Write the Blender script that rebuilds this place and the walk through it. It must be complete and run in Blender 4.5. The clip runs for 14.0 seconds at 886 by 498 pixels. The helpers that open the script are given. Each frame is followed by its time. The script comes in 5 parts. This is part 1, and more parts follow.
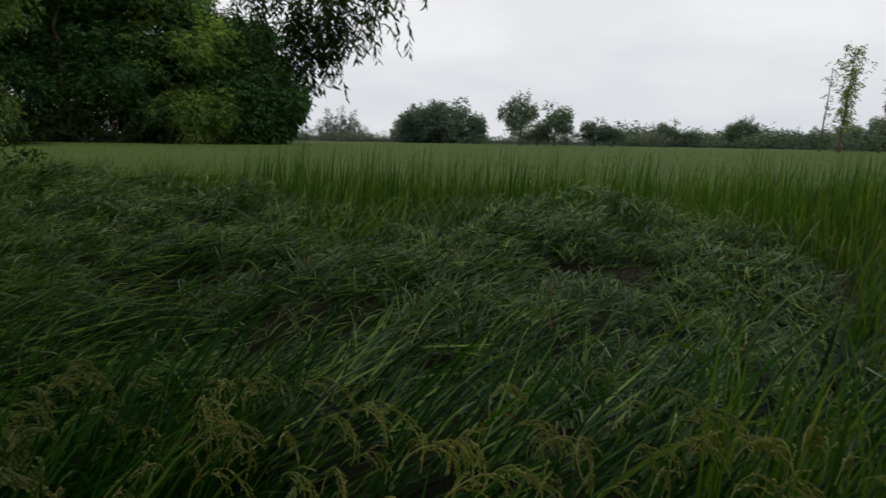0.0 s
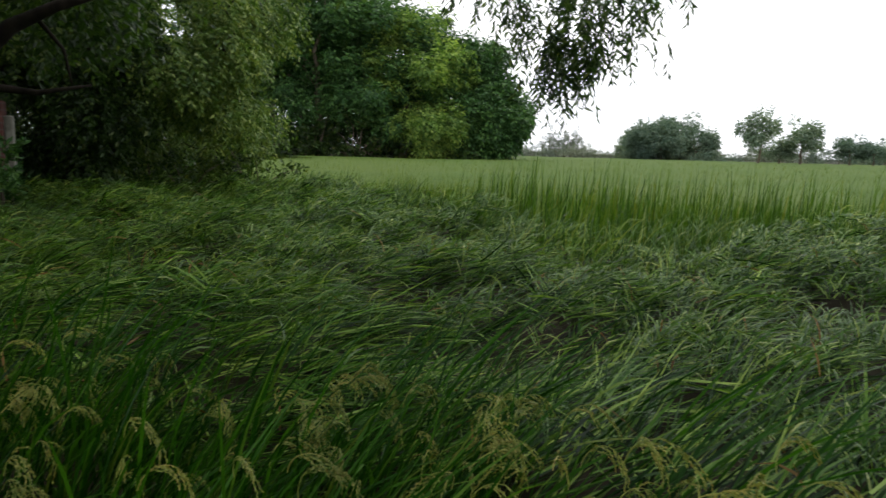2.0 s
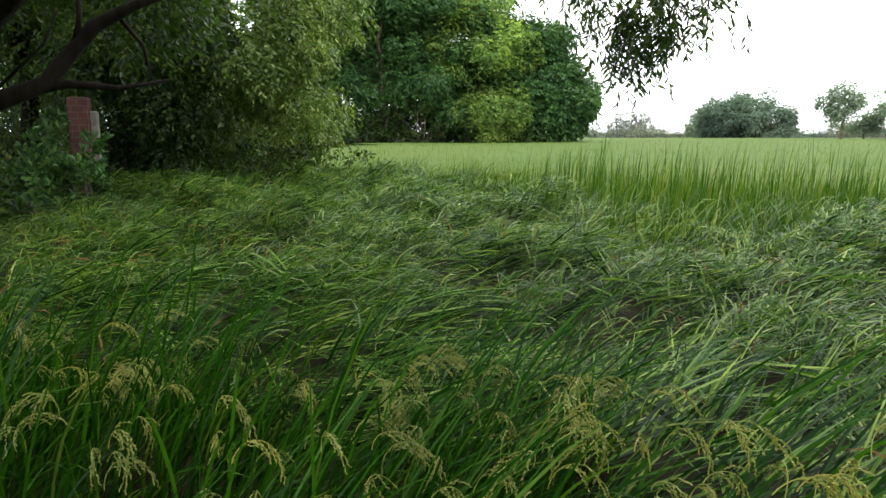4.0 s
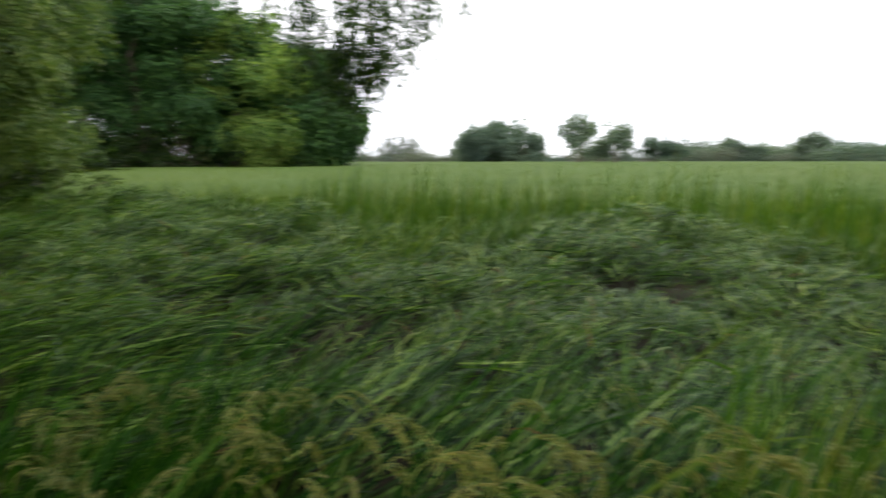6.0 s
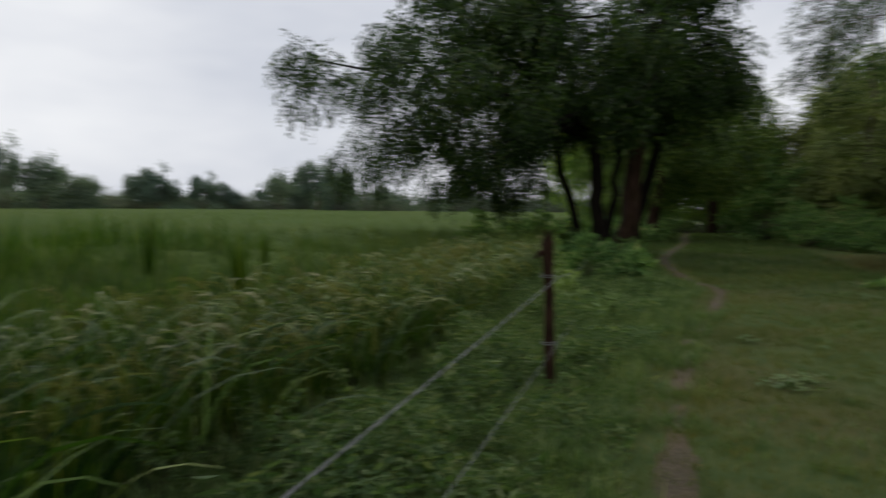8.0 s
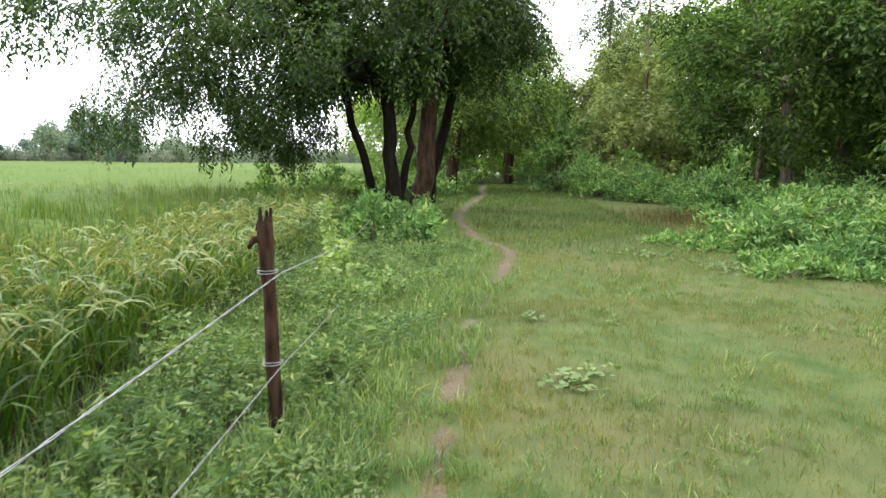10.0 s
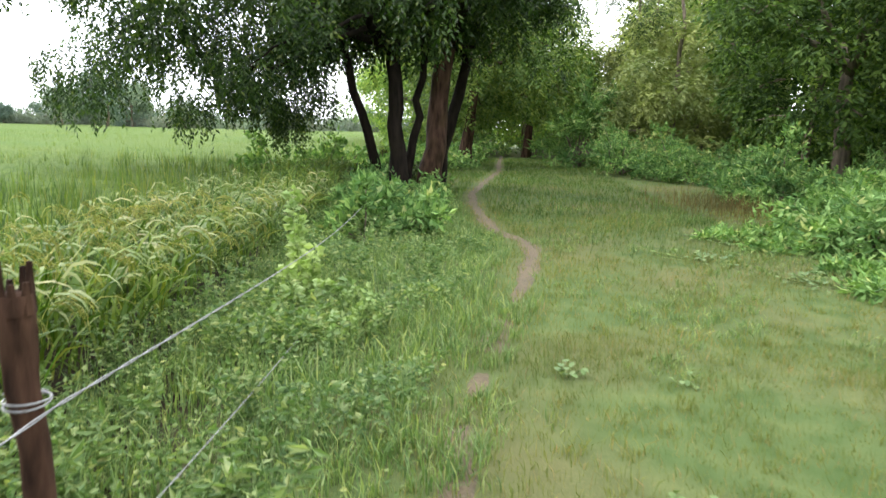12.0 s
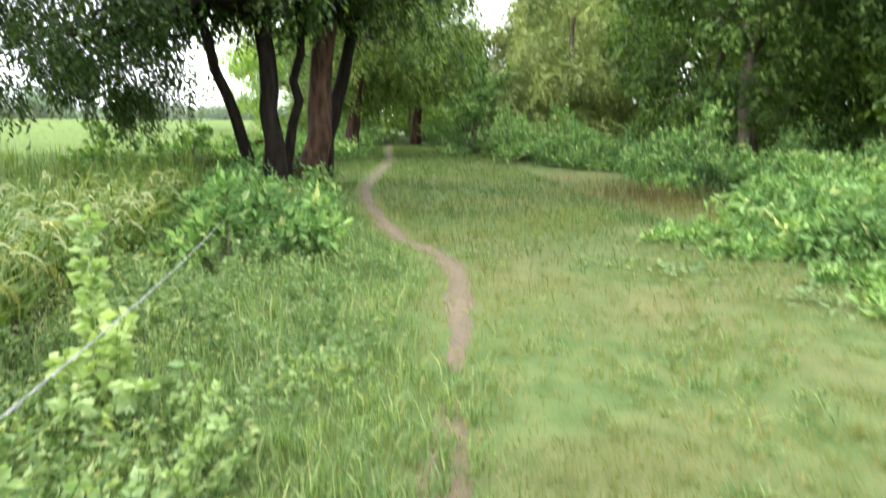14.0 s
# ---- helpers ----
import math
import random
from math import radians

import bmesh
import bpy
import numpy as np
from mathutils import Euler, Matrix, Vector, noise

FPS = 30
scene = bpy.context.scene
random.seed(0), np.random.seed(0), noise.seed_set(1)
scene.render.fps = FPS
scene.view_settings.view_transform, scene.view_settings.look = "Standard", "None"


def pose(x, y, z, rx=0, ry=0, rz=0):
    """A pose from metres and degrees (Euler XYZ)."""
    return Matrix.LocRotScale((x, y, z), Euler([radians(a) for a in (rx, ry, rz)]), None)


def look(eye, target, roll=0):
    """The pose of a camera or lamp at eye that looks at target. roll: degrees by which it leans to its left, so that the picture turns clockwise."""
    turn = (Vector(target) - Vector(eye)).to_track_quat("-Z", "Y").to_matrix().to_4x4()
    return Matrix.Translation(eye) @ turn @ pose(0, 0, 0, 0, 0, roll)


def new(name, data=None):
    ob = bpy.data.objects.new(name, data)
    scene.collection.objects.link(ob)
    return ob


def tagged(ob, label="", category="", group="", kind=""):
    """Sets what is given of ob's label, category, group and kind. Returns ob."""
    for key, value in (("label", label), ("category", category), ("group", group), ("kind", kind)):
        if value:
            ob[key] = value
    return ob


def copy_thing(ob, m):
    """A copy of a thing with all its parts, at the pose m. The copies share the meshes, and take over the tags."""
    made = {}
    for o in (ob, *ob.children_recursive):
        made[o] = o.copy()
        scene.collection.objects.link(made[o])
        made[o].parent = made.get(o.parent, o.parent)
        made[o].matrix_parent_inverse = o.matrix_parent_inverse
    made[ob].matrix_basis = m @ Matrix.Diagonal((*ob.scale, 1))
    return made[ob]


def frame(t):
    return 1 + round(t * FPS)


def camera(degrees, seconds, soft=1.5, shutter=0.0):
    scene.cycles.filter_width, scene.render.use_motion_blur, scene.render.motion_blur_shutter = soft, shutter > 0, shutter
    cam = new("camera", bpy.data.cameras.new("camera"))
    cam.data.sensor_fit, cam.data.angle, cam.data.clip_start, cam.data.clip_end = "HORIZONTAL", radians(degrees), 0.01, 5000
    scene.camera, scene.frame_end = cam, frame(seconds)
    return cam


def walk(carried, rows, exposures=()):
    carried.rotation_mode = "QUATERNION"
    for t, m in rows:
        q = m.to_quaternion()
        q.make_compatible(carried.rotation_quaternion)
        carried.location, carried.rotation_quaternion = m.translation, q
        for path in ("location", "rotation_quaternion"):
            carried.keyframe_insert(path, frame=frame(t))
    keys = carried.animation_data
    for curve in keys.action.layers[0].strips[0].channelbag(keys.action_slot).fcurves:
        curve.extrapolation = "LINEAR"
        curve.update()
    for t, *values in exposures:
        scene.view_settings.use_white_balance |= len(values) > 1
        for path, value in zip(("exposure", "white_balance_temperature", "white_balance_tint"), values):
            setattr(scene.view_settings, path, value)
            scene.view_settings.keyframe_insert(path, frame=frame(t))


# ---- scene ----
cam = camera(65.2, 14.0, soft=1.5, shutter=0.4)
METRES, EYE, TILT, LEAN, TURN = 8.0, 1.5, -9.0, -1.0, 0.0
ROWS = [
    (0.0, 0.0, 0.0, 0.0, 0.0, 0.0, -0.0),
    (0.5, -0.0058, -0.003, 0.0033, 3.9, 0.77, -1.19),
    (1.0, -0.0103, -0.0056, 0.0046, 7.8, 1.67, -2.07),
    (1.5, -0.0163, -0.0057, 0.0042, 13.06, 0.42, -2.29),
    (2.0, -0.0238, -0.0065, 0.0041, 17.71, 0.75, -3.2),
    (2.5, -0.0295, -0.007, 0.0038, 20.69, 0.03, -3.57),
    (5.0, -0.0205, -0.011, 0.0013, 23.23, -0.89, -2.45),
    (5.5, -0.01, -0.0104, -0.0002, 20.12, -0.01, -2.4),
    (6.0, 0.0171, -0.0088, -0.0002, 4.98, 1.54, 0.3),
    (6.5, 0.0409, -0.0097, -0.0017, -18.02, 1.29, 3.53),
    (7.0, 0.057, -0.0115, -0.002, -40.95, -1.5, 8.0),
    (7.5, 0.0909, -0.0216, -0.0046, -54.1, -2.4, 10.6),
    (8.0, 0.1414, -0.0462, -0.0094, -70.85, -1.5, 8.42),
    (8.5, 0.1977, -0.0426, -0.0169, -86.65, -7.84, 8.59),
    (11.0, 0.4609, -0.095, 0.0013, -86.5, -8.21, 8.97),
    (11.5, 0.5434, -0.0885, -0.0023, -86.44, -12.75, 7.79),
    (12.0, 0.6095, -0.0728, -0.0002, -85.33, -10.21, 7.78),
    (12.5, 0.6797, -0.0594, -0.0043, -86.35, -10.54, 9.98),
    (13.0, 0.7609, -0.0563, -0.0067, -95.3, -16.56, 8.96),
    (13.5, 0.8426, -0.053, -0.0123, -96.61, -20.02, 10.04),
    (14.0, 0.9094, -0.0392, -0.007, -94.99, -12.65, 8.36),
]
EXPOSURES = [(0.0, -0.12), (1.5, 0.33), (2.0, 1.1), (2.5, 1.5), (4.8, 2.15), (5.6, 2.1), (6.2, 0.7), (6.6, -0.3), (7.5, -0.12), (8.1, 0.1), (8.7, 1.85), (10.8, 2.5), (12.5, 2.5), (13.5, 2.83), (14.0, 3.0)]
walk(cam, [(t, pose(0, 0, EYE, TILT, LEAN, TURN) @ pose(METRES * x, METRES * y, METRES * z, 90 + pitch, roll, yaw)) for t, x, y, z, yaw, pitch, roll in ROWS], EXPOSURES)

# ---------------------------------------------------------------- world and sun
world = bpy.data.worlds.new("overcast_sky")
scene.world = world
world.use_nodes = True
wn, wl = world.node_tree.nodes, world.node_tree.links
wn.clear()
w_out, w_bg = wn.new("ShaderNodeOutputWorld"), wn.new("ShaderNodeBackground")
w_sky = wn.new("ShaderNodeTexSky")
w_sky.sky_type, w_sky.sun_disc = "NISHITA", False
w_sky.sun_elevation, w_sky.sun_rotation = radians(52), radians(20)
w_tc, w_map, w_noise, w_ramp, w_mix = (wn.new("ShaderNode" + k) for k in ("TexCoord", "Mapping", "TexNoise", "ValToRGB", "Mix"))
w_map.inputs["Scale"].default_value = (1.0, 1.0, 3.2)
w_noise.inputs["Scale"].default_value, w_noise.inputs["Detail"].default_value, w_noise.inputs["Roughness"].default_value = 1.7, 4.0, 0.5
w_ramp.color_ramp.elements[0].position, w_ramp.color_ramp.elements[1].position = 0.34, 0.67
w_ramp.color_ramp.elements[0].color, w_ramp.color_ramp.elements[1].color = (0.66, 0.69, 0.765, 1), (0.97, 0.98, 1.0, 1)
w_mix.data_type = "RGBA"
w_mix.inputs[0].default_value = 0.985
w_gain = wn.new("ShaderNodeVectorMath")
w_gain.operation = "SCALE"
w_gain.inputs["Scale"].default_value = 9.6
wl.new(w_tc.outputs["Generated"], w_map.inputs["Vector"])
wl.new(w_map.outputs["Vector"], w_noise.inputs["Vector"])
wl.new(w_noise.outputs["Fac"], w_ramp.inputs["Fac"])
wl.new(w_ramp.outputs["Color"], w_gain.inputs[0])
wl.new(w_sky.outputs["Color"], w_mix.inputs[6])
wl.new(w_gain.outputs["Vector"], w_mix.inputs[7])
wl.new(w_mix.outputs[2], w_bg.inputs["Color"])
w_bg.inputs["Strength"].default_value = 0.1
wl.new(w_bg.outputs[0], w_out.inputs[0])
sun = new("sun", bpy.data.lights.new("sun", "SUN"))
sun.data.energy, sun.data.angle, sun.data.color = 0.5, radians(25), (1.0, 0.96, 0.9)
sun.matrix_world = look((0, 0, 40), (-12, -30, 0))

# ---------------------------------------------------------------- materials


def nodes_of(name):
    m = bpy.data.materials.new(name)
    m.use_nodes = True
    nt = m.node_tree
    return m, nt, nt.nodes["Principled BSDF"]


def ramp(nt, stops, fac):
    r = nt.nodes.new("ShaderNodeValToRGB")
    e = r.color_ramp.elements
    while len(e) < len(stops):
        e.new(0.5)
    for k, (p, c) in enumerate(stops):
        e[k].position, e[k].color = p, (*c, 1)
    nt.links.new(fac, r.inputs["Fac"])
    return r.outputs["Color"]


def noise_of(nt, scale, detail=3.0, vec=None, stretch=None):
    n = nt.nodes.new("ShaderNodeTexNoise")
    n.inputs["Scale"].default_value, n.inputs["Detail"].default_value = scale, detail
    if vec is None:
        vec = nt.nodes.new("ShaderNodeTexCoord").outputs["Object"]
    if stretch:
        mp = nt.nodes.new("ShaderNodeMapping")
        mp.inputs["Scale"].default_value = stretch
        nt.links.new(vec, mp.inputs["Vector"])
        vec = mp.outputs["Vector"]
    nt.links.new(vec, n.inputs["Vector"])
    return n.outputs["Fac"]


def mixed(nt, a, b, fac, mode="MIX"):
    m = nt.nodes.new("ShaderNodeMix")
    m.data_type, m.blend_type = "RGBA", mode
    for sock, val in ((m.inputs[0], fac), (m.inputs[6], a), (m.inputs[7], b)):
        if isinstance(val, bpy.types.NodeSocket):
            nt.links.new(val, sock)
        else:
            sock.default_value = val if isinstance(val, (int, float)) else (*val, 1)
    return m.outputs[2]


def bumped(nt, bsdf, height, strength, dist=0.02):
    b = nt.nodes.new("ShaderNodeBump")
    b.inputs["Strength"].default_value, b.inputs["Distance"].default_value = strength, dist
    nt.links.new(height, b.inputs["Height"])
    nt.links.new(b.outputs["Normal"], bsdf.inputs["Normal"])


def foliage(name, stops, rough=0.45, through_light=0.3, patch=0.6, patch_stops=None, sheen=0.4):
    """Leaves and blades: colour varies leaf by leaf and in patches; some light passes through."""
    m, nt, p = nodes_of(name)
    geo = nt.nodes.new("ShaderNodeNewGeometry")
    col = ramp(nt, stops, geo.outputs["Random Per Island"])
    pn = noise_of(nt, patch, 3.0, geo.outputs["Position"])
    col = mixed(nt, col, ramp(nt, patch_stops or [(0.3, (0.62, 0.68, 0.7)), (0.7, (1.25, 1.15, 0.95))], pn), 1.0, "MULTIPLY")
    nt.links.new(col, p.inputs["Base Color"])
    p.inputs["Roughness"].default_value = rough
    p.inputs["Specular IOR Level"].default_value = sheen
    tr = nt.nodes.new("ShaderNodeBsdfTranslucent")
    nt.links.new(mixed(nt, col, (1.0, 1.15, 0.5), 1.0, "MULTIPLY"), tr.inputs["Color"])
    ms = nt.nodes.new("ShaderNodeMixShader")
    ms.inputs[0].default_value = through_light
    nt.links.new(p.outputs[0], ms.inputs[1])
    nt.links.new(tr.outputs[0], ms.inputs[2])
    nt.links.new(ms.outputs[0], nt.nodes["Material Output"].inputs["Surface"])
    return m


def bark(name, dark, light, scale=9.0):
    m, nt, p = nodes_of(name)
    f = noise_of(nt, scale, 6.0, None, (1, 1, 0.22))
    c = ramp(nt, [(0.32, dark), (0.68, light)], f)
    c = mixed(nt, c, ramp(nt, [(0.45, (1, 1, 1)), (0.75, (0.75, 0.85, 0.6))], noise_of(nt, 1.6, 2.0)), 1.0, "MULTIPLY")
    nt.links.new(c, p.inputs["Base Color"])
    p.inputs["Roughness"].default_value = 0.95
    p.inputs["Specular IOR Level"].default_value = 0.12
    bumped(nt, p, f, 0.9, 0.03)
    return m


RICE_TALL = foliage("rice_blade", [(0, (0.0175, 0.0548, 0.00392)), (0.45, (0.0481, 0.122, 0.00546)), (0.85, (0.102, 0.188, 0.00857)), (1, (0.219, 0.232, 0.0312))], 0.5, 0.3, 0.35, None, 0.16)
# Near-black and pale blades paint the mat's shaded gaps and glints as colour.
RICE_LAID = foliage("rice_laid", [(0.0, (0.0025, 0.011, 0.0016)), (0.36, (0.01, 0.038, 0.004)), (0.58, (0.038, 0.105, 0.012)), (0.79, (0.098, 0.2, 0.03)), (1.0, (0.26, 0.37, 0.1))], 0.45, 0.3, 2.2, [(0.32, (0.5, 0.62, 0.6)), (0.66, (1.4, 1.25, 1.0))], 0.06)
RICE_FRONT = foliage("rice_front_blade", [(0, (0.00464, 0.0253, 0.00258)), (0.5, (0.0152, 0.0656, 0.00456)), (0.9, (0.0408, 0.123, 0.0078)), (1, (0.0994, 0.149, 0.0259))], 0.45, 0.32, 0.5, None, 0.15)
RICE_FAR = foliage("rice_far", [(0, (0.0539, 0.0961, 0.0112)), (0.5, (0.104, 0.154, 0.0153)), (1, (0.167, 0.201, 0.0308))], 0.6, 0.4, 0.08, [(0.3, (0.85, 0.9, 0.8)), (0.7, (1.12, 1.05, 1.0))], 0.12)
RICE_MID = foliage("rice_mid_blade", [(0, (0.0293, 0.0694, 0.00765)), (0.45, (0.0636, 0.121, 0.014)), (0.85, (0.117, 0.173, 0.0242)), (1, (0.215, 0.216, 0.0446))], 0.5, 0.3, 0.35, None, 0.25)
RICE_EDGE = foliage("rice_edge_blade", [(0, (0.0166, 0.051, 0.00595)), (0.5, (0.0534, 0.122, 0.0161)), (0.8, (0.115, 0.204, 0.0298)), (1, (0.23, 0.286, 0.068))], 0.5, 0.3, 0.8, None, 0.25)
GRAIN = foliage("rice_grain", [(0, (0.154, 0.209, 0.0366)), (0.6, (0.279, 0.312, 0.0686)), (1, (0.326, 0.282, 0.0733))], 0.5, 0.15, 2.0)
EARS = foliage("rice_ear", [(0, (0.136, 0.195, 0.0796)), (0.7, (0.221, 0.263, 0.132)), (1, (0.288, 0.286, 0.168))], 0.6, 0.3, 1.2, None, 0.15)
DRYGRASS = foliage("dry_grass", [(0, (0.084, 0.084, 0.0315)), (1, (0.14, 0.105, 0.049))], 0.7, 0.3, 1.0, None, 0.1)
DRY = foliage("dry_straw", [(0, (0.119, 0.0595, 0.021)), (1, (0.196, 0.126, 0.0525))], 0.7, 0.2, 1.0, None, 0.1)
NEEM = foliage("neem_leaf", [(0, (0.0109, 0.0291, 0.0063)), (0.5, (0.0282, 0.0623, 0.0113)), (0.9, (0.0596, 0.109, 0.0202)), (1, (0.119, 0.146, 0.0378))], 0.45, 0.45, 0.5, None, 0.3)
NEEM_LIGHT = foliage("neem_leaf_young", [(0, (0.042, 0.0903, 0.0167)), (0.5, (0.105, 0.181, 0.0337)), (1, (0.21, 0.27, 0.0673))], 0.45, 0.28, 0.6, None, 0.25)
GROVE = foliage("grove_leaf", [(0, (0.0156, 0.0542, 0.0135)), (0.5, (0.0398, 0.108, 0.0272)), (1, (0.0892, 0.179, 0.0461))], 0.5, 0.25, 0.25, None, 0.25)
PALEWEED = foliage("pale_round_leaf", [(0, (0.107, 0.178, 0.061)), (1, (0.193, 0.264, 0.114))], 0.5, 0.3, 1.5, None, 0.25)
PALE = foliage("pale_feathery_leaf", [(0, (0.147, 0.199, 0.0667)), (1, (0.295, 0.339, 0.133))], 0.5, 0.35, 0.4, None, 0.2)
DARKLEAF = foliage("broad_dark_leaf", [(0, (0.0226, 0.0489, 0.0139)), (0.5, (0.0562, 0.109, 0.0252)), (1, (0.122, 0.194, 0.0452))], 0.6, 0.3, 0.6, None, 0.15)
SHRUB = foliage("shrub_leaf", [(0, (0.058, 0.133, 0.0404)), (0.5, (0.123, 0.233, 0.0736)), (0.9, (0.223, 0.352, 0.125)), (1, (0.381, 0.413, 0.184))], 0.6, 0.3, 0.9, None, 0.15)
WEED = foliage("weed_leaf", [(0, (0.0625, 0.12, 0.0411)), (0.5, (0.131, 0.211, 0.0741)), (0.92, (0.237, 0.297, 0.128)), (1, (0.325, 0.354, 0.137))], 0.5, 0.4, 1.2, [(0.3, (0.75, 0.8, 0.78)), (0.7, (1.2, 1.12, 1.0))], 0.25)
# The weed leaf again, with the crop edge's shade put into its colour.
SHADEWEED = foliage("weed_leaf_shaded", [(0, (0.015, 0.0375, 0.009)), (0.5, (0.0375, 0.0825, 0.0165)), (0.94, (0.09, 0.15, 0.0338)), (1, (0.225, 0.21, 0.09))], 0.5, 0.35, 1.2, None, 0.15)
LIMEWEED = foliage("lime_leaf", [(0, (0.166, 0.264, 0.0848)), (1, (0.298, 0.396, 0.179))], 0.5, 0.35, 1.5, None, 0.25)
LAWN = foliage("short_grass", [(0, (0.0931, 0.134, 0.0378)), (0.5, (0.139, 0.177, 0.0543)), (0.85, (0.192, 0.211, 0.0836)), (1, (0.292, 0.215, 0.121))], 0.7, 0.45, 0.5, [(0.32, (0.8000, 0.8000, 0.8000)), (0.66, (1.22, 1.04, 0.92))], 0.15)
# Darker than the turf: the trees' shade is put into this green.
SHADEGRASS = foliage("long_grass_shaded", [(0, (0.0539, 0.0998, 0.029)), (0.5, (0.0764, 0.13, 0.0387)), (1, (0.108, 0.161, 0.058))], 0.6, 0.5, 0.5, None, 0.15)
# Distance haze is mixed into both far leaf colours: paler, greyer, bluer.
FAR_HAZELEAF = foliage("distant_leaf_hazed", [(0, (0.092, 0.143, 0.117)), (0.5, (0.148, 0.209, 0.161)), (1, (0.229, 0.284, 0.219))], 0.7, 0.25, 0.06, None, 0.1)
HAZELEAF = foliage("distant_grey_leaf_hazed", [(0, (0.12, 0.147, 0.129)), (0.5, (0.156, 0.189, 0.156)), (1, (0.202, 0.235, 0.184))], 0.8, 0.2, 0.05, None, 0.1)
WOODLAND = foliage("woodland_leaf", [(0, (0.0796, 0.149, 0.0352)), (0.5, (0.171, 0.284, 0.0724)), (1, (0.341, 0.44, 0.12))], 0.5, 0.5, 0.35, None, 0.2)
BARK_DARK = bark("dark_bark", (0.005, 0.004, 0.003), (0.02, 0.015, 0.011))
BARK_RED = bark("reddish_bark", (0.02, 0.011, 0.008), (0.085, 0.05, 0.034))
BARK_GREY = bark("grey_bark", (0.06, 0.05, 0.04), (0.2, 0.16, 0.12))
POSTWOOD = bark("weathered_post", (0.015, 0.0075, 0.005), (0.068, 0.036, 0.023), 22.0)


def soil(name, dark, light, scale):
    m, nt, p = nodes_of(name)
    a, b = noise_of(nt, scale, 6.0), noise_of(nt, scale * 0.07, 3.0)
    c = mixed(nt, ramp(nt, [(0.3, dark), (0.7, light)], a), ramp(nt, [(0.35, (0.75, 0.78, 0.7)), (0.7, (1.15, 1.1, 1.0))], b), 1.0, "MULTIPLY")
    nt.links.new(c, p.inputs["Base Color"])
    p.inputs["Roughness"].default_value = 0.95
    bumped(nt, p, a, 0.8, 0.02)
    return m


PATHSOIL = soil("trodden_path_soil", (0.058, 0.043, 0.025), (0.112, 0.085, 0.053), 26.0)


def ground_material():
    """Wet soil under the crop, near-black to carry the shade there; short turf with bare brown patches on the open
    side.
    """
    m, nt, p = nodes_of("field_ground")
    geo = nt.nodes.new("ShaderNodeNewGeometry")
    sep = nt.nodes.new("ShaderNodeSeparateXYZ")
    nt.links.new(geo.outputs["Position"], sep.inputs[0])
    fine, mid, big = (noise_of(nt, s, 4.0, geo.outputs["Position"]) for s in (110.0, 3.2, 0.42))
    turf = ramp(nt, [(0.3, (0.04, 0.062, 0.02)), (0.52, (0.062, 0.092, 0.033)), (0.75, (0.088, 0.11, 0.046))], fine)
    turf = mixed(nt, turf, ramp(nt, [(0.32, (0.6, 0.72, 0.55)), (0.5, (0.98, 0.98, 0.92)), (0.68, (1.3, 1.15, 1.1))], mid), 1.0, "MULTIPLY")
    brown = ramp(nt, [(0.3, (0.066, 0.062, 0.025)), (0.7, (0.132, 0.112, 0.054))], fine)
    turf = mixed(nt, turf, brown, ramp(nt, [(0.46, (0, 0, 0)), (0.66, (0.6, 0.6, 0.6))], big))
    # Soil colour lowered to near-black for the shade between the stalks.
    wet_shaded = ramp(nt, [(0.3, (0.010, 0.009, 0.005)), (0.7, (0.034, 0.026, 0.014))], fine)
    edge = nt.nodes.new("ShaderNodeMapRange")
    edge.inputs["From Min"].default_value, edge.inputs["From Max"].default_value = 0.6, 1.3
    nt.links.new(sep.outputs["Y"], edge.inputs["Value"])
    col = mixed(nt, turf, wet_shaded, edge.outputs["Result"])
    nt.links.new(col, p.inputs["Base Color"])
    p.inputs["Roughness"].default_value = 0.95
    p.inputs["Specular IOR Level"].default_value = 0.1
    bumped(nt, p, mid, 0.1, 0.02)
    return m


GROUND = ground_material()


def canopy_material():
    m, nt, p = nodes_of("rice_canopy")
    geo = nt.nodes.new("ShaderNodeNewGeometry")
    f, g = noise_of(nt, 9.0, 5.0, geo.outputs["Position"]), noise_of(nt, 0.09, 3.0, geo.outputs["Position"])
    c = ramp(nt, [(0.3, (0.03, 0.056, 0.012)), (0.5, (0.068, 0.108, 0.024)), (0.7, (0.105, 0.145, 0.04))], f)
    c = mixed(nt, c, ramp(nt, [(0.3, (0.85, 0.95, 0.8)), (0.7, (1.15, 1.05, 1.0))], g), 1.0, "MULTIPLY")
    nt.links.new(c, p.inputs["Base Color"])
    p.inputs["Roughness"].default_value = 0.9
    p.inputs["Specular IOR Level"].default_value = 0.08
    bumped(nt, p, f, 1.0, 0.1)
    return m


CANOPY = canopy_material()


def metal_wire():
    m, nt, p = nodes_of("galvanised_wire")
    nt.links.new(ramp(nt, [(0.3, (0.17, 0.175, 0.18)), (0.75, (0.3, 0.3, 0.3))], noise_of(nt, 60.0)), p.inputs["Base Color"])
    p.inputs["Metallic"].default_value, p.inputs["Roughness"].default_value = 0.35, 0.55
    return m


WIRE = metal_wire()


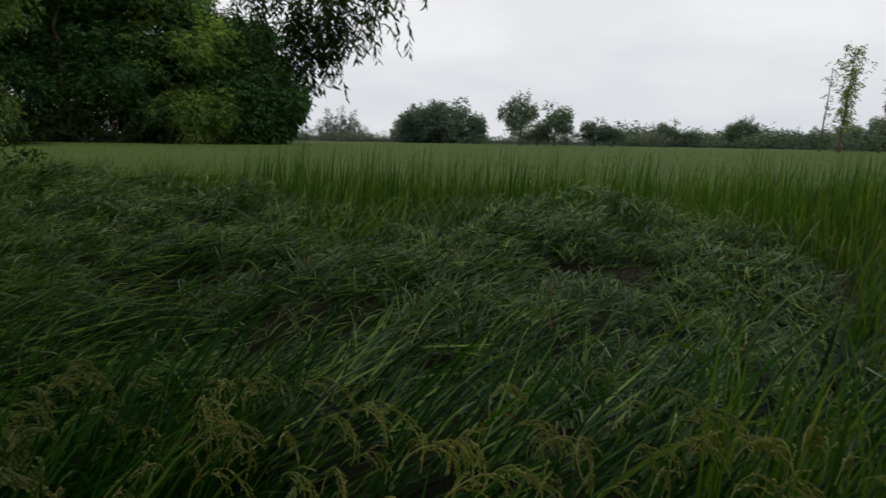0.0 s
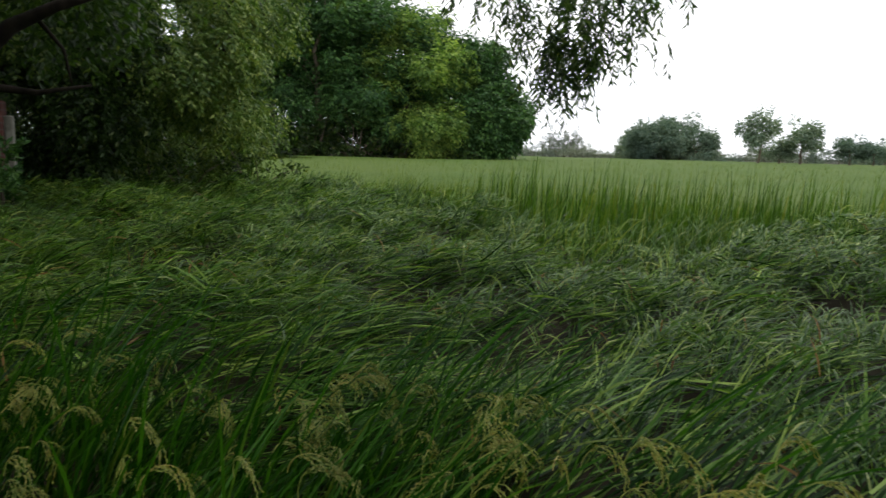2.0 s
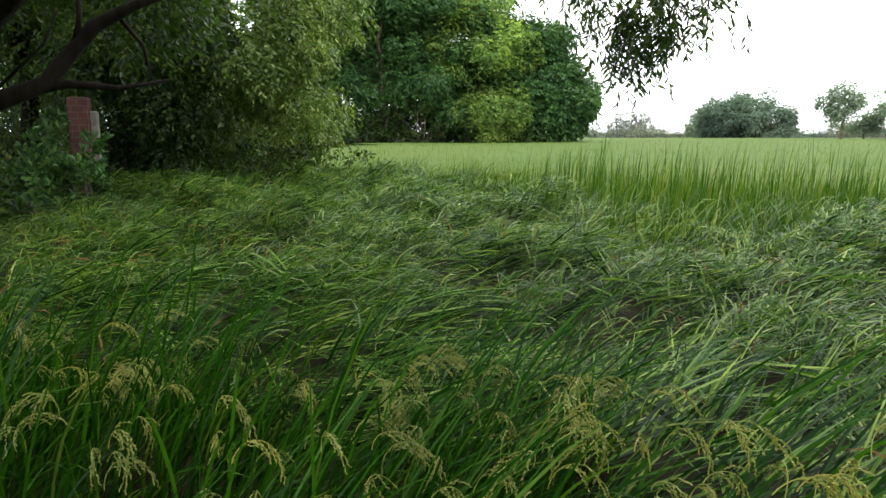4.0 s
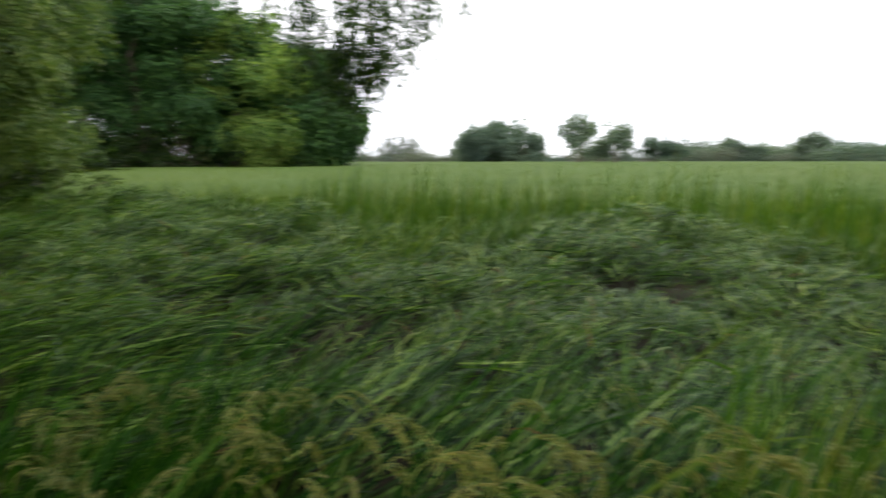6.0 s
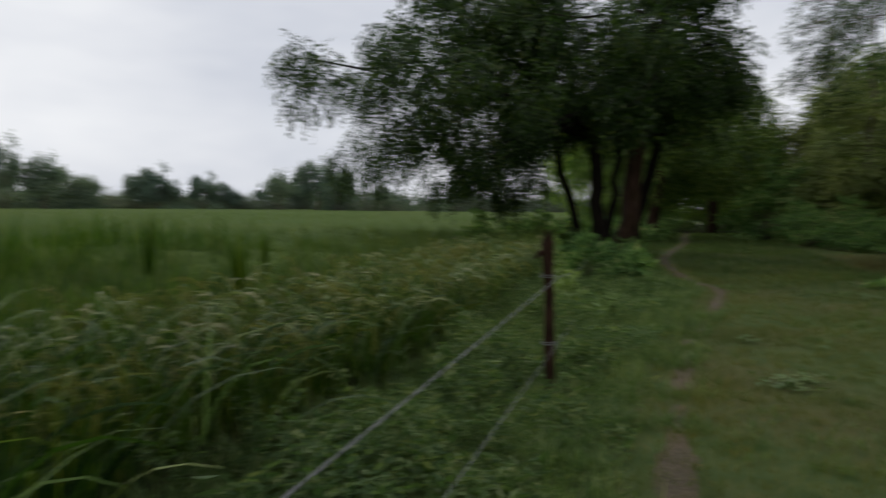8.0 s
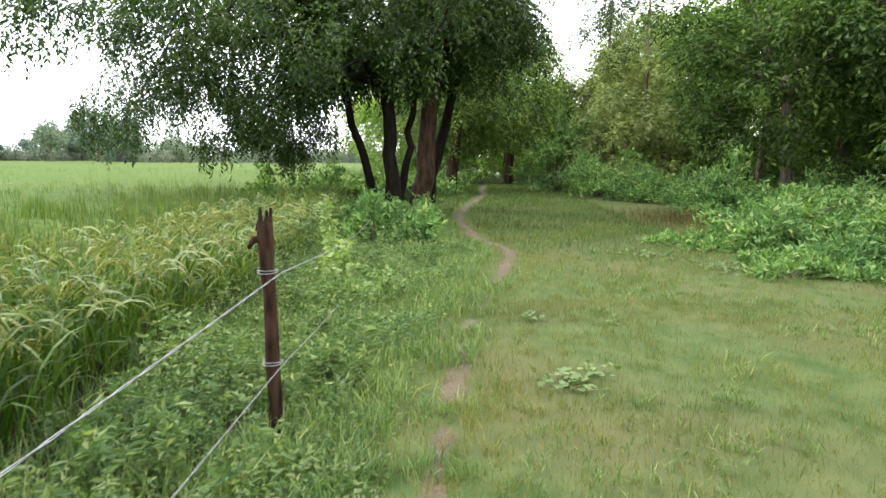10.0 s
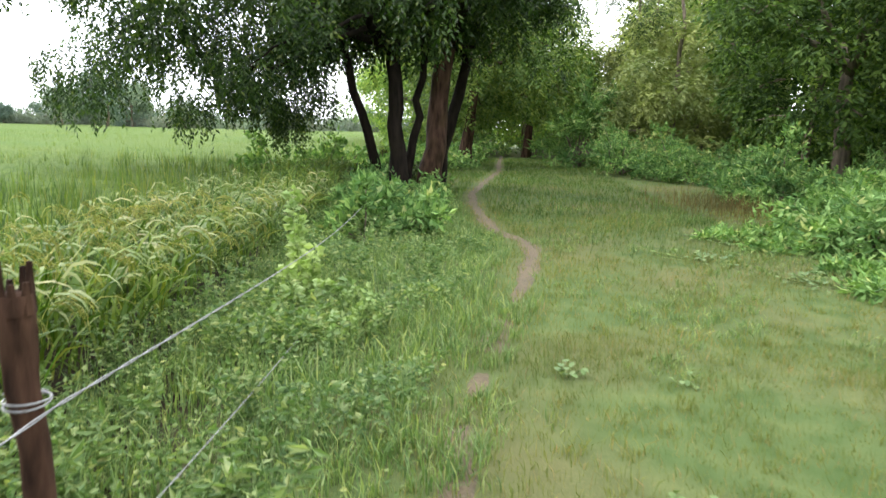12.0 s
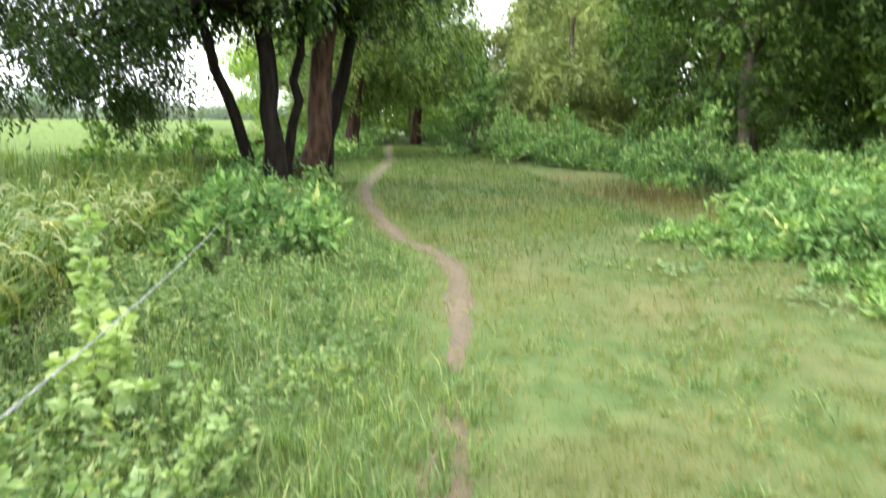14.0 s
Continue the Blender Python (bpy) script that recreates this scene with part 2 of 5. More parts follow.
def brickwork():
    m, nt, p = nodes_of("red_brickwork")
    b = nt.nodes.new("ShaderNodeTexBrick")
    b.inputs["Color1"].default_value, b.inputs["Color2"].default_value, b.inputs["Mortar"].default_value = (0.12, 0.04, 0.03, 1), (0.085, 0.032, 0.025, 1), (0.1, 0.075, 0.065, 1)
    b.inputs["Scale"].default_value = 2.2
    turned = nt.nodes.new("ShaderNodeMapping")
    turned.inputs["Rotation"].default_value = (radians(90), 0, 0)
    nt.links.new(nt.nodes.new("ShaderNodeTexCoord").outputs["Object"], turned.inputs["Vector"])
    nt.links.new(turned.outputs["Vector"], b.inputs["Vector"])
    nt.links.new(mixed(nt, b.outputs["Color"], ramp(nt, [(0.4, (0.7, 0.7, 0.7)), (0.7, (1.15, 1.1, 1.1))], noise_of(nt, 3.0)), 1.0, "MULTIPLY"), p.inputs["Base Color"])
    p.inputs["Roughness"].default_value = 0.9
    return m


BRICK = brickwork()
LIMEWASH = soil("limewashed_plaster", (0.15, 0.14, 0.125), (0.27, 0.26, 0.24), 7.0)

# ---------------------------------------------------------------- mesh tools


def mesh_of(name, v, f, mat, smooth=False):
    """A mesh from arrays of places and of faces with one corner count."""
    v, f = np.ascontiguousarray(v, dtype=np.float32).reshape(-1, 3), np.ascontiguousarray(f, dtype=np.int32)
    me = bpy.data.meshes.new(name)
    me.vertices.add(len(v))
    me.vertices.foreach_set("co", v.ravel())
    me.loops.add(f.size)
    me.loops.foreach_set("vertex_index", f.ravel())
    me.polygons.add(len(f))
    me.polygons.foreach_set("loop_start", np.arange(0, f.size, f.shape[1], dtype=np.int32))
    me.update(calc_edges=True)
    me.polygons.foreach_set("use_smooth", np.full(len(f), smooth))
    me.materials.append(mat)
    return me


def part(name, me, parent, label=""):
    ob = new(name, me)
    ob.parent = parent
    return tagged(ob, label)


def stuff(name, me, label, category):
    return tagged(new(name, me), label, category, "", "stuff")


def joined(pieces):
    """One set of places and faces out of several."""
    vs, fs, n = [], [], 0
    for v, f in pieces:
        v = v.reshape(-1, 3)
        vs.append(v)
        fs.append(f + n)
        n += len(v)
    return np.concatenate(vs), np.concatenate(fs)


def ribbons(rng, base, az, lean0, lean1, length, width, nseg=3, bow=1.0, swing=0.25):
    """Grass-like blades: from base they leave at lean0 off the vertical and end at lean1, towards az."""
    n = len(base)
    pts = np.empty((n, nseg + 1, 2, 3))
    at = base.astype(float).copy()
    twist = rng.normal(0, 0.5, n)
    swerve = rng.normal(0, swing, n)
    for k in range(nseg + 1):
        u = k / nseg
        a = lean0 + (lean1 - lean0) * u ** bow
        z = az + swerve * u
        d = np.stack([np.sin(a) * np.cos(z), np.sin(a) * np.sin(z), np.cos(a)], 1)
        h = np.stack([-np.sin(z), np.cos(z), 0 * z], 1)
        nn = np.cross(d, h)
        side = h * np.cos(twist)[:, None] + nn * np.sin(twist)[:, None]
        w = width * (0.75 + 0.5 * u if u < 0.5 else 1.0 - (u - 0.5) * 1.84)
        pts[:, k, 0], pts[:, k, 1] = at - side * (w / 2)[:, None], at + side * (w / 2)[:, None]
        at = at + d * (length / nseg)[:, None]
    i = (np.arange(n) * (nseg + 1) * 2)[:, None, None] + (np.arange(nseg) * 2)[None, :, None]
    f = (i + np.array([0, 1, 3, 2])[None, None, :]).reshape(-1, 4)
    return pts.reshape(-1, 3), f


def unit(a):
    return a / np.maximum(np.linalg.norm(a, axis=-1, keepdims=True), 1e-9)


def leaf_quads(rng, at, d, length, width, fold=0.25):
    """Leaves as folded lozenges, from at along d."""
    n = len(at)
    s = unit(np.cross(d, rng.normal(0, 1, (n, 3))))
    up = np.cross(s, d)
    mid = at + d * (length * 0.45)[:, None] + up * (length * fold * 0.3)[:, None]
    v = np.stack([at, mid + s * (width / 2)[:, None], at + d * length[:, None], mid - s * (width / 2)[:, None]], 1)
    return v.reshape(-1, 3), np.arange(n * 4).reshape(-1, 4)


def tube(points, radii, sides=8, rough=0.0, seed=0):
    """A closed tapering limb along points."""
    rng = np.random.default_rng(seed)
    sides += sides % 2
    p = np.array(points, float)
    r = np.array(radii, float)
    rings = []
    t = unit(np.gradient(p, axis=0))
    ref = np.array([0.31, 0.9, 0.3]) if abs(t[0][2]) > 0.7 else np.array([0, 0, 1.0])
    ang = np.arange(sides) * 2 * np.pi / sides
    for k in range(len(p)):
        a = unit(np.cross(t[k], ref))
        b = np.cross(t[k], a)
        rr = r[k] * (1 + rough * rng.normal(0, 1, sides))
        rings.append(p[k] + (np.cos(ang) * rr)[:, None] * a + (np.sin(ang) * rr)[:, None] * b)
    v = np.concatenate([*rings, p[:1], p[-1:]])
    m, f = len(p), []
    for k in range(m - 1):
        for s in range(sides):
            q = (s + 1) % sides
            f.append((k * sides + s, k * sides + q, (k + 1) * sides + q, (k + 1) * sides + s))
    for s in range(0, sides, 2):
        f.append((m * sides, (s + 2) % sides, s + 1, s))
        f.append((m * sides + 1, (m - 1) * sides + s, (m - 1) * sides + s + 1, (m - 1) * sides + (s + 2) % sides))
    return v, np.array(f)


def bent(a, b, n, wander, rng, sag=0.0):
    """A wandering line from a to b."""
    a, b = np.array(a, float), np.array(b, float)
    u = np.linspace(0, 1, n)[:, None]
    p = a + (b - a) * u
    w = rng.normal(0, wander, (n, 3)) * np.sin(u * np.pi)
    w[:, 2] += (np.sin(u * np.pi) * sag)[:, 0]
    return p + w


def sprays(rng, start, d, count, gap, length, width, droop, spread=0.9):
    """Pinnate sprays: from each start a drooping stalk with leaflets to both sides."""
    n = len(start)
    vs, at, d = [], start.copy(), unit(d)
    for k in range(count):
        d = unit(d + np.array([0, 0, -droop]) + rng.normal(0, 0.06, (n, 3)))
        at = at + d * gap[:, None]
        h = unit(np.cross(d, np.array([0, 0, 1.0]) + rng.normal(0, 0.25, (n, 3))))
        sgn = 1 if k % 2 else -1
        ld = unit(d * 0.65 + h * sgn * spread + np.array([0, 0, -0.35]) + rng.normal(0, 0.2, (n, 3)))
        s = rng.uniform(0.75, 1.2, n)
        v, _ = leaf_quads(rng, at, ld, length * s, width * s)
        vs.append(v)
    v = np.concatenate(vs)
    return v, np.arange(len(v)).reshape(-1, 4)


def crown_mesh(name, rng, clusters, radius, nspray, count, gap, length, width, droop, mat):
    """Leaf sprays round the cluster centres; uneven, with gaps between clusters."""
    c = np.array(clusters, float)
    share = rng.uniform(0.2, 1.8, len(c)) ** 1.4
    which = rng.choice(len(c), nspray, p=share / share.sum())
    off = unit(rng.normal(0, 1, (nspray, 3))) * (rng.uniform(0.15, 1, nspray) ** 0.5 * radius)[:, None] * np.array([1, 1, 0.75])
    start = c[which] + off
    mid = c.mean(0)
    d = unit(off) * 0.9 + unit(start - mid) * 0.5 + rng.normal(0, 0.45, (nspray, 3))
    v, f = sprays(rng, start, d, count, np.full(nspray, gap) * rng.uniform(0.7, 1.3, nspray), np.full(nspray, length), np.full(nspray, width), droop)
    return mesh_of(name, v, f, mat)


def crown_clusters(rng, blobs, n):
    """Cluster centres in the outer part of the ellipsoids (x, y, z, rx, ry, rz)."""
    b = np.array(blobs, float)
    vol = b[:, 3] * b[:, 4] * b[:, 5]
    k = rng.choice(len(b), n, p=vol / vol.sum())
    return b[k, :3] + unit(rng.normal(0, 1, (n, 3))) * (rng.uniform(0.25, 1, n) ** 0.45)[:, None] * b[k, 3:]


def tree(name, base, stems, blobs, seed, leaf_mat, bark_mat, label, category="tree", nclus=40, radius=1.0, nspray=4000, count=6, gap=0.07, length=0.11, width=0.04, droop=0.12, nlimb=8, group=""):
    """stems: list of (points, radii) from the ground up; limbs run from the stems' tops out to clusters."""
    rng = np.random.default_rng(seed)
    root = tagged(new(name), label, category, group)
    root.location = base
    tops = []
    for k, (pts, rad) in enumerate(stems):
        v, f = tube(pts, rad, 10, 0.05, seed + k)
        part("trunk", mesh_of("trunk", v, f, BARK_RED if rad[0] > 0.38 and len(stems) > 3 else bark_mat, True), root)
        tops.append((np.array(pts[-1], float), rad[-1], np.array(pts[-2], float)))
    cl = crown_clusters(rng, blobs, nclus)
    for k in range(nlimb):
        top, r, _ = tops[k % len(tops)]
        near = cl[np.argsort(np.linalg.norm(cl - top, axis=1))[rng.integers(0, len(cl))]]
        line = bent(top - np.array([0, 0, r]), near, 7, 0.12 * np.linalg.norm(near - top) ** 0.5, rng, 0.25)
        v, f = tube(line, np.linspace(r * 0.7, 0.02, 7), 7, 0.05, seed + k)
        part("limb", mesh_of("limb", v, f, bark_mat, True), root)
    tw = []
    for c in cl[: 60 if radius < 0.88 else 0]:
        a = cl[np.argsort(np.linalg.norm(cl - c, axis=1))[1]]
        tw.append(tube(bent(a, c, 4, 0.08, rng), [0.03, 0.025, 0.018, 0.008], 4))
    if tw:
        v, f = joined(tw)
        tagged(part("branchwork", mesh_of("branchwork", v, f, bark_mat), root), kind="stuff")
    part("crown", crown_mesh("crown", rng, cl, radius, nspray, count, gap, length, width, droop, leaf_mat), root)
    return root


def stem(rng, a, b, r0, r1, n=7, wander=0.08, flare=1.35):
    """A trunk from a to b, thicker at the foot."""
    p = bent(a, b, n, wander, rng)
    r = np.linspace(r0, r1, n)
    r[0] *= flare
    r[1] *= 1 + (flare - 1) * 0.3
    p[0][2] -= 0.15
    return p, r


def hill(x, y, s, k=0.0):
    """Smooth unevenness about 0, one unit high, with humps s metres apart."""
    x, y = np.asarray(x, float) / s, np.asarray(y, float) / s
    return (np.sin(1.7 * x + 1.3 * np.sin(1.1 * y + k) + k) * np.cos(1.9 * y - 0.9 * np.sin(0.8 * x + 2 * k)) + 0.5 * np.sin(3.9 * x + 2.1 * y + 3 * k) * np.sin(3.3 * y - 1.7 * x + k)) / 1.3


# ---------------------------------------------------------------- the ground
PATH_LINE = [(-4, 0.0), (0, -0.3), (4.5, -0.38), (6.5, -0.4), (8.8, -0.45), (10.6, -0.64), (12.3, -0.9), (14.2, -1.1), (15.4, -1.02), (16.4, -0.58), (18, -0.3), (20.1, -0.06), (23, 0.08), (26, -0.1), (28.5, -0.3), (33, -0.6), (40, -0.6), (50, -0.8)]


def path_y(x):
    return np.interp(x, [p[0] for p in PATH_LINE], [p[1] for p in PATH_LINE])


def bare(x):
    """Stretches of the near path that are worn to the soil, 0 to 1."""
    return np.clip(np.maximum(1 - np.abs(x - 5.3) / 1.7, np.maximum(1 - np.abs(x - 7.6) / 0.6, 0.28 - 0.35 * np.abs(x - 9.4))) * 2.5, 0, 1) * np.clip(0.75 + 0.6 * hill(x, x * 0, 0.5, 1.4), 0.2, 1)


def ground_z(x, y):
    """Gently uneven turf; the crop stands level."""
    open_side = np.clip((1.2 - y) / 1.5, 0, 1)
    return 0.02 * hill(x, y, 2.3) * open_side + 0.05 * hill(x, y, 7.0, 2.0) * np.clip((-1.5 - y) / 3, 0, 1)


def build_ground():
    gx = np.concatenate([[-2500, -900, -300, -120, -60, -30], np.arange(-18, 50, 0.5), [55, 70, 100, 200, 500, 1200, 2500]])
    gy = np.concatenate([[-2500, -900, -300, -120, -60, -40], np.arange(-26, 12, 0.5), [16, 30, 60, 120, 300, 900, 2500]])
    x, y = np.meshgrid(gx, gy, indexing="ij")
    z = ground_z(x, y)
    n, m = x.shape
    i = (np.arange(n - 1)[:, None] * m + np.arange(m - 1)[None, :]).ravel()
    f = np.stack([i, i + m, i + m + 1, i + 1], 1)
    tagged(new("ground", mesh_of("ground", np.stack([x, y, z], -1), f, GROUND, True)), "flat ground of short turf and dark field soil, crop shade in its colour", "ground", "", "structure")
    rng = np.random.default_rng(5)
    xs = np.arange(-4, 50, 0.12)
    cy = path_y(xs)
    w = np.where(xs < 11.4, 0.1 * np.clip(0.4 + 1.0 * hill(xs, xs * 0, 0.7, 0.6), 0.02, 1), np.clip(0.04 + 0.05 * (xs - 11.4), 0.04, 0.125)) + 0.02 * hill(xs, xs * 0, 0.4, 1.0)
    w = np.where(xs > 19, w * 0.8, np.maximum(w, 0.012))
    w = np.maximum(w, 0.13 * bare(xs) - 0.01)
    cols = []
    for u in (-1.0, -0.5, 0.0, 0.5, 1.0):
        yy = cy + w * u + (0.03 * hill(xs, xs * 0 + u * 3, 0.33) if abs(u) == 1 else 0)
        cols.append(np.stack([xs, yy, ground_z(xs, yy) + np.where(w > 0.035, 0.012, -0.04) - 0.012 * (u == 0) * 0.5 - 0.01 * (abs(u) == 1)], 1))
    v = np.stack(cols, 1)
    i = (np.arange(len(xs) - 1)[:, None] * 5 + np.arange(4)[None, :]).ravel()
    tagged(new("footpath", mesh_of("footpath", v, np.stack([i, i + 5, i + 6, i + 1], 1), PATHSOIL, True)), "narrow trodden footpath of pale brown bare soil", "path", "", "structure")


build_ground()


# ---------------------------------------------------------------- the rice field
def crop_edge(x):
    """The line at which the crop begins, along the fence."""
    return np.interp(x, [-14, -3, 1.5, 2.8, 4.2, 5.5, 9, 14, 18, 22, 30, 60], [1.35, 1.35, 1.45, 1.95, 1.98, 1.75, 1.75, 2.1, 2.6, 3.4, 4.2, 4.5])


def left_edge(y):
    return np.interp(y, [0, 4, 9, 19, 45, 60, 72, 90, 200], [-7, -9, -11.5, -16, -31, -38, -18, -23, -55])


def laid_edge(x):
    """How far in the flattened crop reaches."""
    return 8.8 + 0.9 * hill(x, x * 0 + 1.0, 2.6) + 0.5 * hill(x, x * 0 + 2.0, 0.8) + np.clip(-1.5 - x, 0, 5) * 1.25 - np.clip(x - 2.5, 0, 9) * 1.2


def is_laid(x, y):
    return (y > 2.35 + 0.3 * hill(x, y, 1.3)) & (y < laid_edge(x)) & (x < 0.5 + 0.5 * y + 0.5 * hill(x, y, 2.0, 1.0))


def in_crop(x, y):
    return (y > crop_edge(x) + 0.12 * hill(x, y, 0.7)) & (x > left_edge(y))


def scatter(rng, x0, x1, y0, y1, n):
    return rng.uniform(x0, x1, n), rng.uniform(y0, y1, n)


def mound(x, y):
    """Height of the flattened mat: waves, hollows and a rise towards the standing crop."""
    rise = 0.22 * np.clip((y - 6.0) / 3.0, 0, 1)
    ridge = 0.3 * np.exp(-((x + 2.7 - 0.5 * (y - 6.0)) ** 2 / 0.9 + (y - 6.1) ** 2 / 0.3)) - 0.3 * np.exp(-((x + 2.3) ** 2 / 0.6 + (y - 5.4) ** 2 / 0.12))
    fade = np.clip((1.4 + 0.5 * y - x) / 2.2, 0.25, 1)
    return fade * np.clip(0.3 + rise + ridge + 0.18 * hill(x, y, 2.2, 0.7) + 0.24 * hill(x, y, 0.9, 3.1) + 0.1 * hill(x, y, 0.38, 1.9), 0.03, 1.05)


def flow(x, y):
    """Direction in which the flattened stalks lie."""
    return 0.25 + 0.7 * np.clip((x + 3.0) / 3.0, 0, 1) + 0.4 * hill(x, y, 3.4, 1.0) + 0.4 * hill(x, y, 1.1, 0.4)


def laid_rice():
    rng = np.random.default_rng(11)
    # long combed stalks: nearly flat and parallel close by, shorter and more tangled farther in
    m, per = 15000, 9
    tx, ty = scatter(rng, -15, 7, 2.0, 15.8, m)
    keep = in_crop(tx, ty) & is_laid(tx, ty) & (rng.uniform(0, 1, m) < np.clip(7.0 / np.hypot(tx, ty), 0.45, 1.0)) & ((hill(tx, ty, 0.9, 3.1) > -0.3) | (ty < 3.0))
    tx, ty = tx[keep], ty[keep]
    m = len(tx)
    deep = np.clip((ty - 3.0) / 2.0, 0, 1)
    taz = flow(tx, ty) + rng.normal(0, 1, m) * (0.22 + 0.4 * deep) + (rng.uniform(0, 1, m) < 0.1 + 0.12 * deep) * rng.normal(0, 1.3, m)
    tlean = rng.normal(82, 8, m) - 12 * deep
    tz = mound(tx, ty) * rng.uniform(0.3, 1.05, m)
    tlen = rng.uniform(0.42, 0.9, m) * (1 - 0.45 * deep)
    which = np.repeat(np.arange(m), per)
    n = len(which)
    base = np.stack([tx[which] + rng.normal(0, 0.035, n), ty[which] + rng.normal(0, 0.035, n), tz[which] - 0.05 + rng.normal(0, 0.03, n)], 1)
    v, f = ribbons(rng, base, taz[which] + rng.normal(0, 0.12, n), np.radians(tlean[which] + rng.normal(0, 6, n)), np.radians(tlean[which] + rng.normal(8, 10, n) + rng.normal(10, 14, n) * deep[which]), tlen[which] * rng.uniform(0.5, 1.15, n), rng.uniform(0.009, 0.021, n) * np.clip(0.75 + 0.05 * ty[which], 0.85, 1.3), 3, 1.0, 0.09)
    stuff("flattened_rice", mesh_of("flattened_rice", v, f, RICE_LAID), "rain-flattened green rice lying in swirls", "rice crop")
    # bent leaf ends that stick out of the mat in bunches
    m, per = 13500, 8
    tx, ty = scatter(rng, -15, 7, 2.3, 15.6, m)
    keep = in_crop(tx, ty) & is_laid(tx, ty) & (hill(tx, ty, 0.7, 2.1) > -0.15) & (rng.uniform(0, 1, m) < np.clip((ty - 2.4) / 2.8, 0.1, 1))
    tx, ty = tx[keep], ty[keep]
    taz = flow(tx, ty) + rng.normal(0, 0.9, len(tx))
    which = np.repeat(np.arange(len(tx)), per)
    n = len(which)
    x, y = tx[which] + rng.normal(0, 0.08, n), ty[which] + rng.normal(0, 0.08, n)
    v, f = ribbons(rng, np.stack([x, y, mound(x, y) * rng.uniform(0.6, 1.02, n)], 1), taz[which] + rng.normal(0, 0.5, n), np.radians(rng.normal(48, 16, n)), np.radians(rng.normal(118, 26, n)), rng.uniform(0.16, 0.42, n), rng.uniform(0.008, 0.016, n) * np.clip(0.6 + 0.06 * y, 0.85, 1.5), 4)
    stuff("tangled_rice_leaves", mesh_of("tangled_rice_leaves", v, f, RICE_EDGE), "tangled bent rice leaves sticking out of the flattened crop", "rice crop")
    m = 30000
    x, y = scatter(rng, -13, 7, 6.8, 16.0, m)
    dist = laid_edge(x) - y
    keep = in_crop(x, y) & (np.abs(dist - 0.4) < 1.1 * rng.uniform(0.2, 1, m)) & (x < 1.5 + 0.5 * y)
    x, y, dist = x[keep], y[keep], dist[keep]
    n = len(x)
    tip = np.clip(55 + 32 * dist, 25, 120)
    v, f = ribbons(rng, np.stack([x, y, rng.uniform(0.1, 0.5, n)], 1), flow(x, y) + rng.normal(0, 0.9, n), np.radians(np.abs(rng.normal(tip * 0.3, 9, n))), np.radians(np.abs(rng.normal(tip * 1.25, 20, n))), rng.uniform(0.35, 0.75, n), rng.uniform(0.008, 0.017, n), 3)
    stuff("half_fallen_rice", mesh_of("half_fallen_rice", v, f, RICE_EDGE), "half-fallen yellow-green rice along the standing crop", "rice crop")
    m = 26000
    x, y = scatter(rng, -11, 6, 2.6, 10.0, m)
    keep = in_crop(x, y) & is_laid(x, y) & (rng.uniform(0, 1, m) < np.clip((y - 1.5) / 6, 0.1, 1)) & (hill(x, y, 0.9, 3.1) > -0.25)
    x, y = x[keep], y[keep]
    n = len(x)
    v, f = ribbons(rng, np.stack([x, y, mound(x, y) + 0.01], 1), flow(x, y) + rng.normal(0, 0.7, n), np.radians(rng.normal(60, 20, n)), np.radians(rng.normal(135, 22, n)), rng.uniform(0.12, 0.3, n), rng.uniform(0.007, 0.014, n) * np.clip(0.5 + 0.13 * y, 0.75, 1.7), 3)
    stuff("fallen_rice_heads", mesh_of("fallen_rice_heads", v, f, RICE_EDGE), "pale rice ears on the flattened crop", "rice crop")
    n = 700
    x, y = scatter(rng, -9, 7, 2.0, 9.5, n)
    v, f = ribbons(rng, np.stack([x, y, np.where(is_laid(x, y), mound(x, y), 0.45)], 1), rng.uniform(0, 6.3, n), np.radians(rng.normal(45, 20, n)), np.radians(rng.normal(110, 20, n)), rng.uniform(0.12, 0.3, n), rng.uniform(0.008, 0.014, n), 3)
    stuff("withered_blades", mesh_of("withered_blades", v, f, DRY), "withered brown rice blades among the green", "rice crop")


def standing(rng, x0, x1, y0, y1, n, zlo, zhi, llo, lhi, wlo, whi, az, lean, nseg, fall=None):
    x, y = scatter(rng, x0, x1, y0, y1, n)
    keep = in_crop(x, y) & ~is_laid(x, y)
    if fall:
        keep &= rng.uniform(0, 1, n) < fall / np.maximum(fall, np.hypot(x, y))
    x, y = x[keep], y[keep]
    n = len(x)
    clump = 0.75 + 0.25 * hill(x, y, 0.45, 1.3)
    a = az + rng.normal(0, 0.5 if y1 < 6.5 else 0.9, n)
    return ribbons(rng, np.stack([x, y, rng.uniform(zlo, zhi, n) * clump], 1), a, np.radians(np.abs(rng.normal(lean * 0.4, 5, n))), np.radians(np.abs(rng.normal(lean * 1.7, 16, n))), rng.uniform(llo, lhi, n) * clump, rng.uniform(wlo, whi, n), nseg)


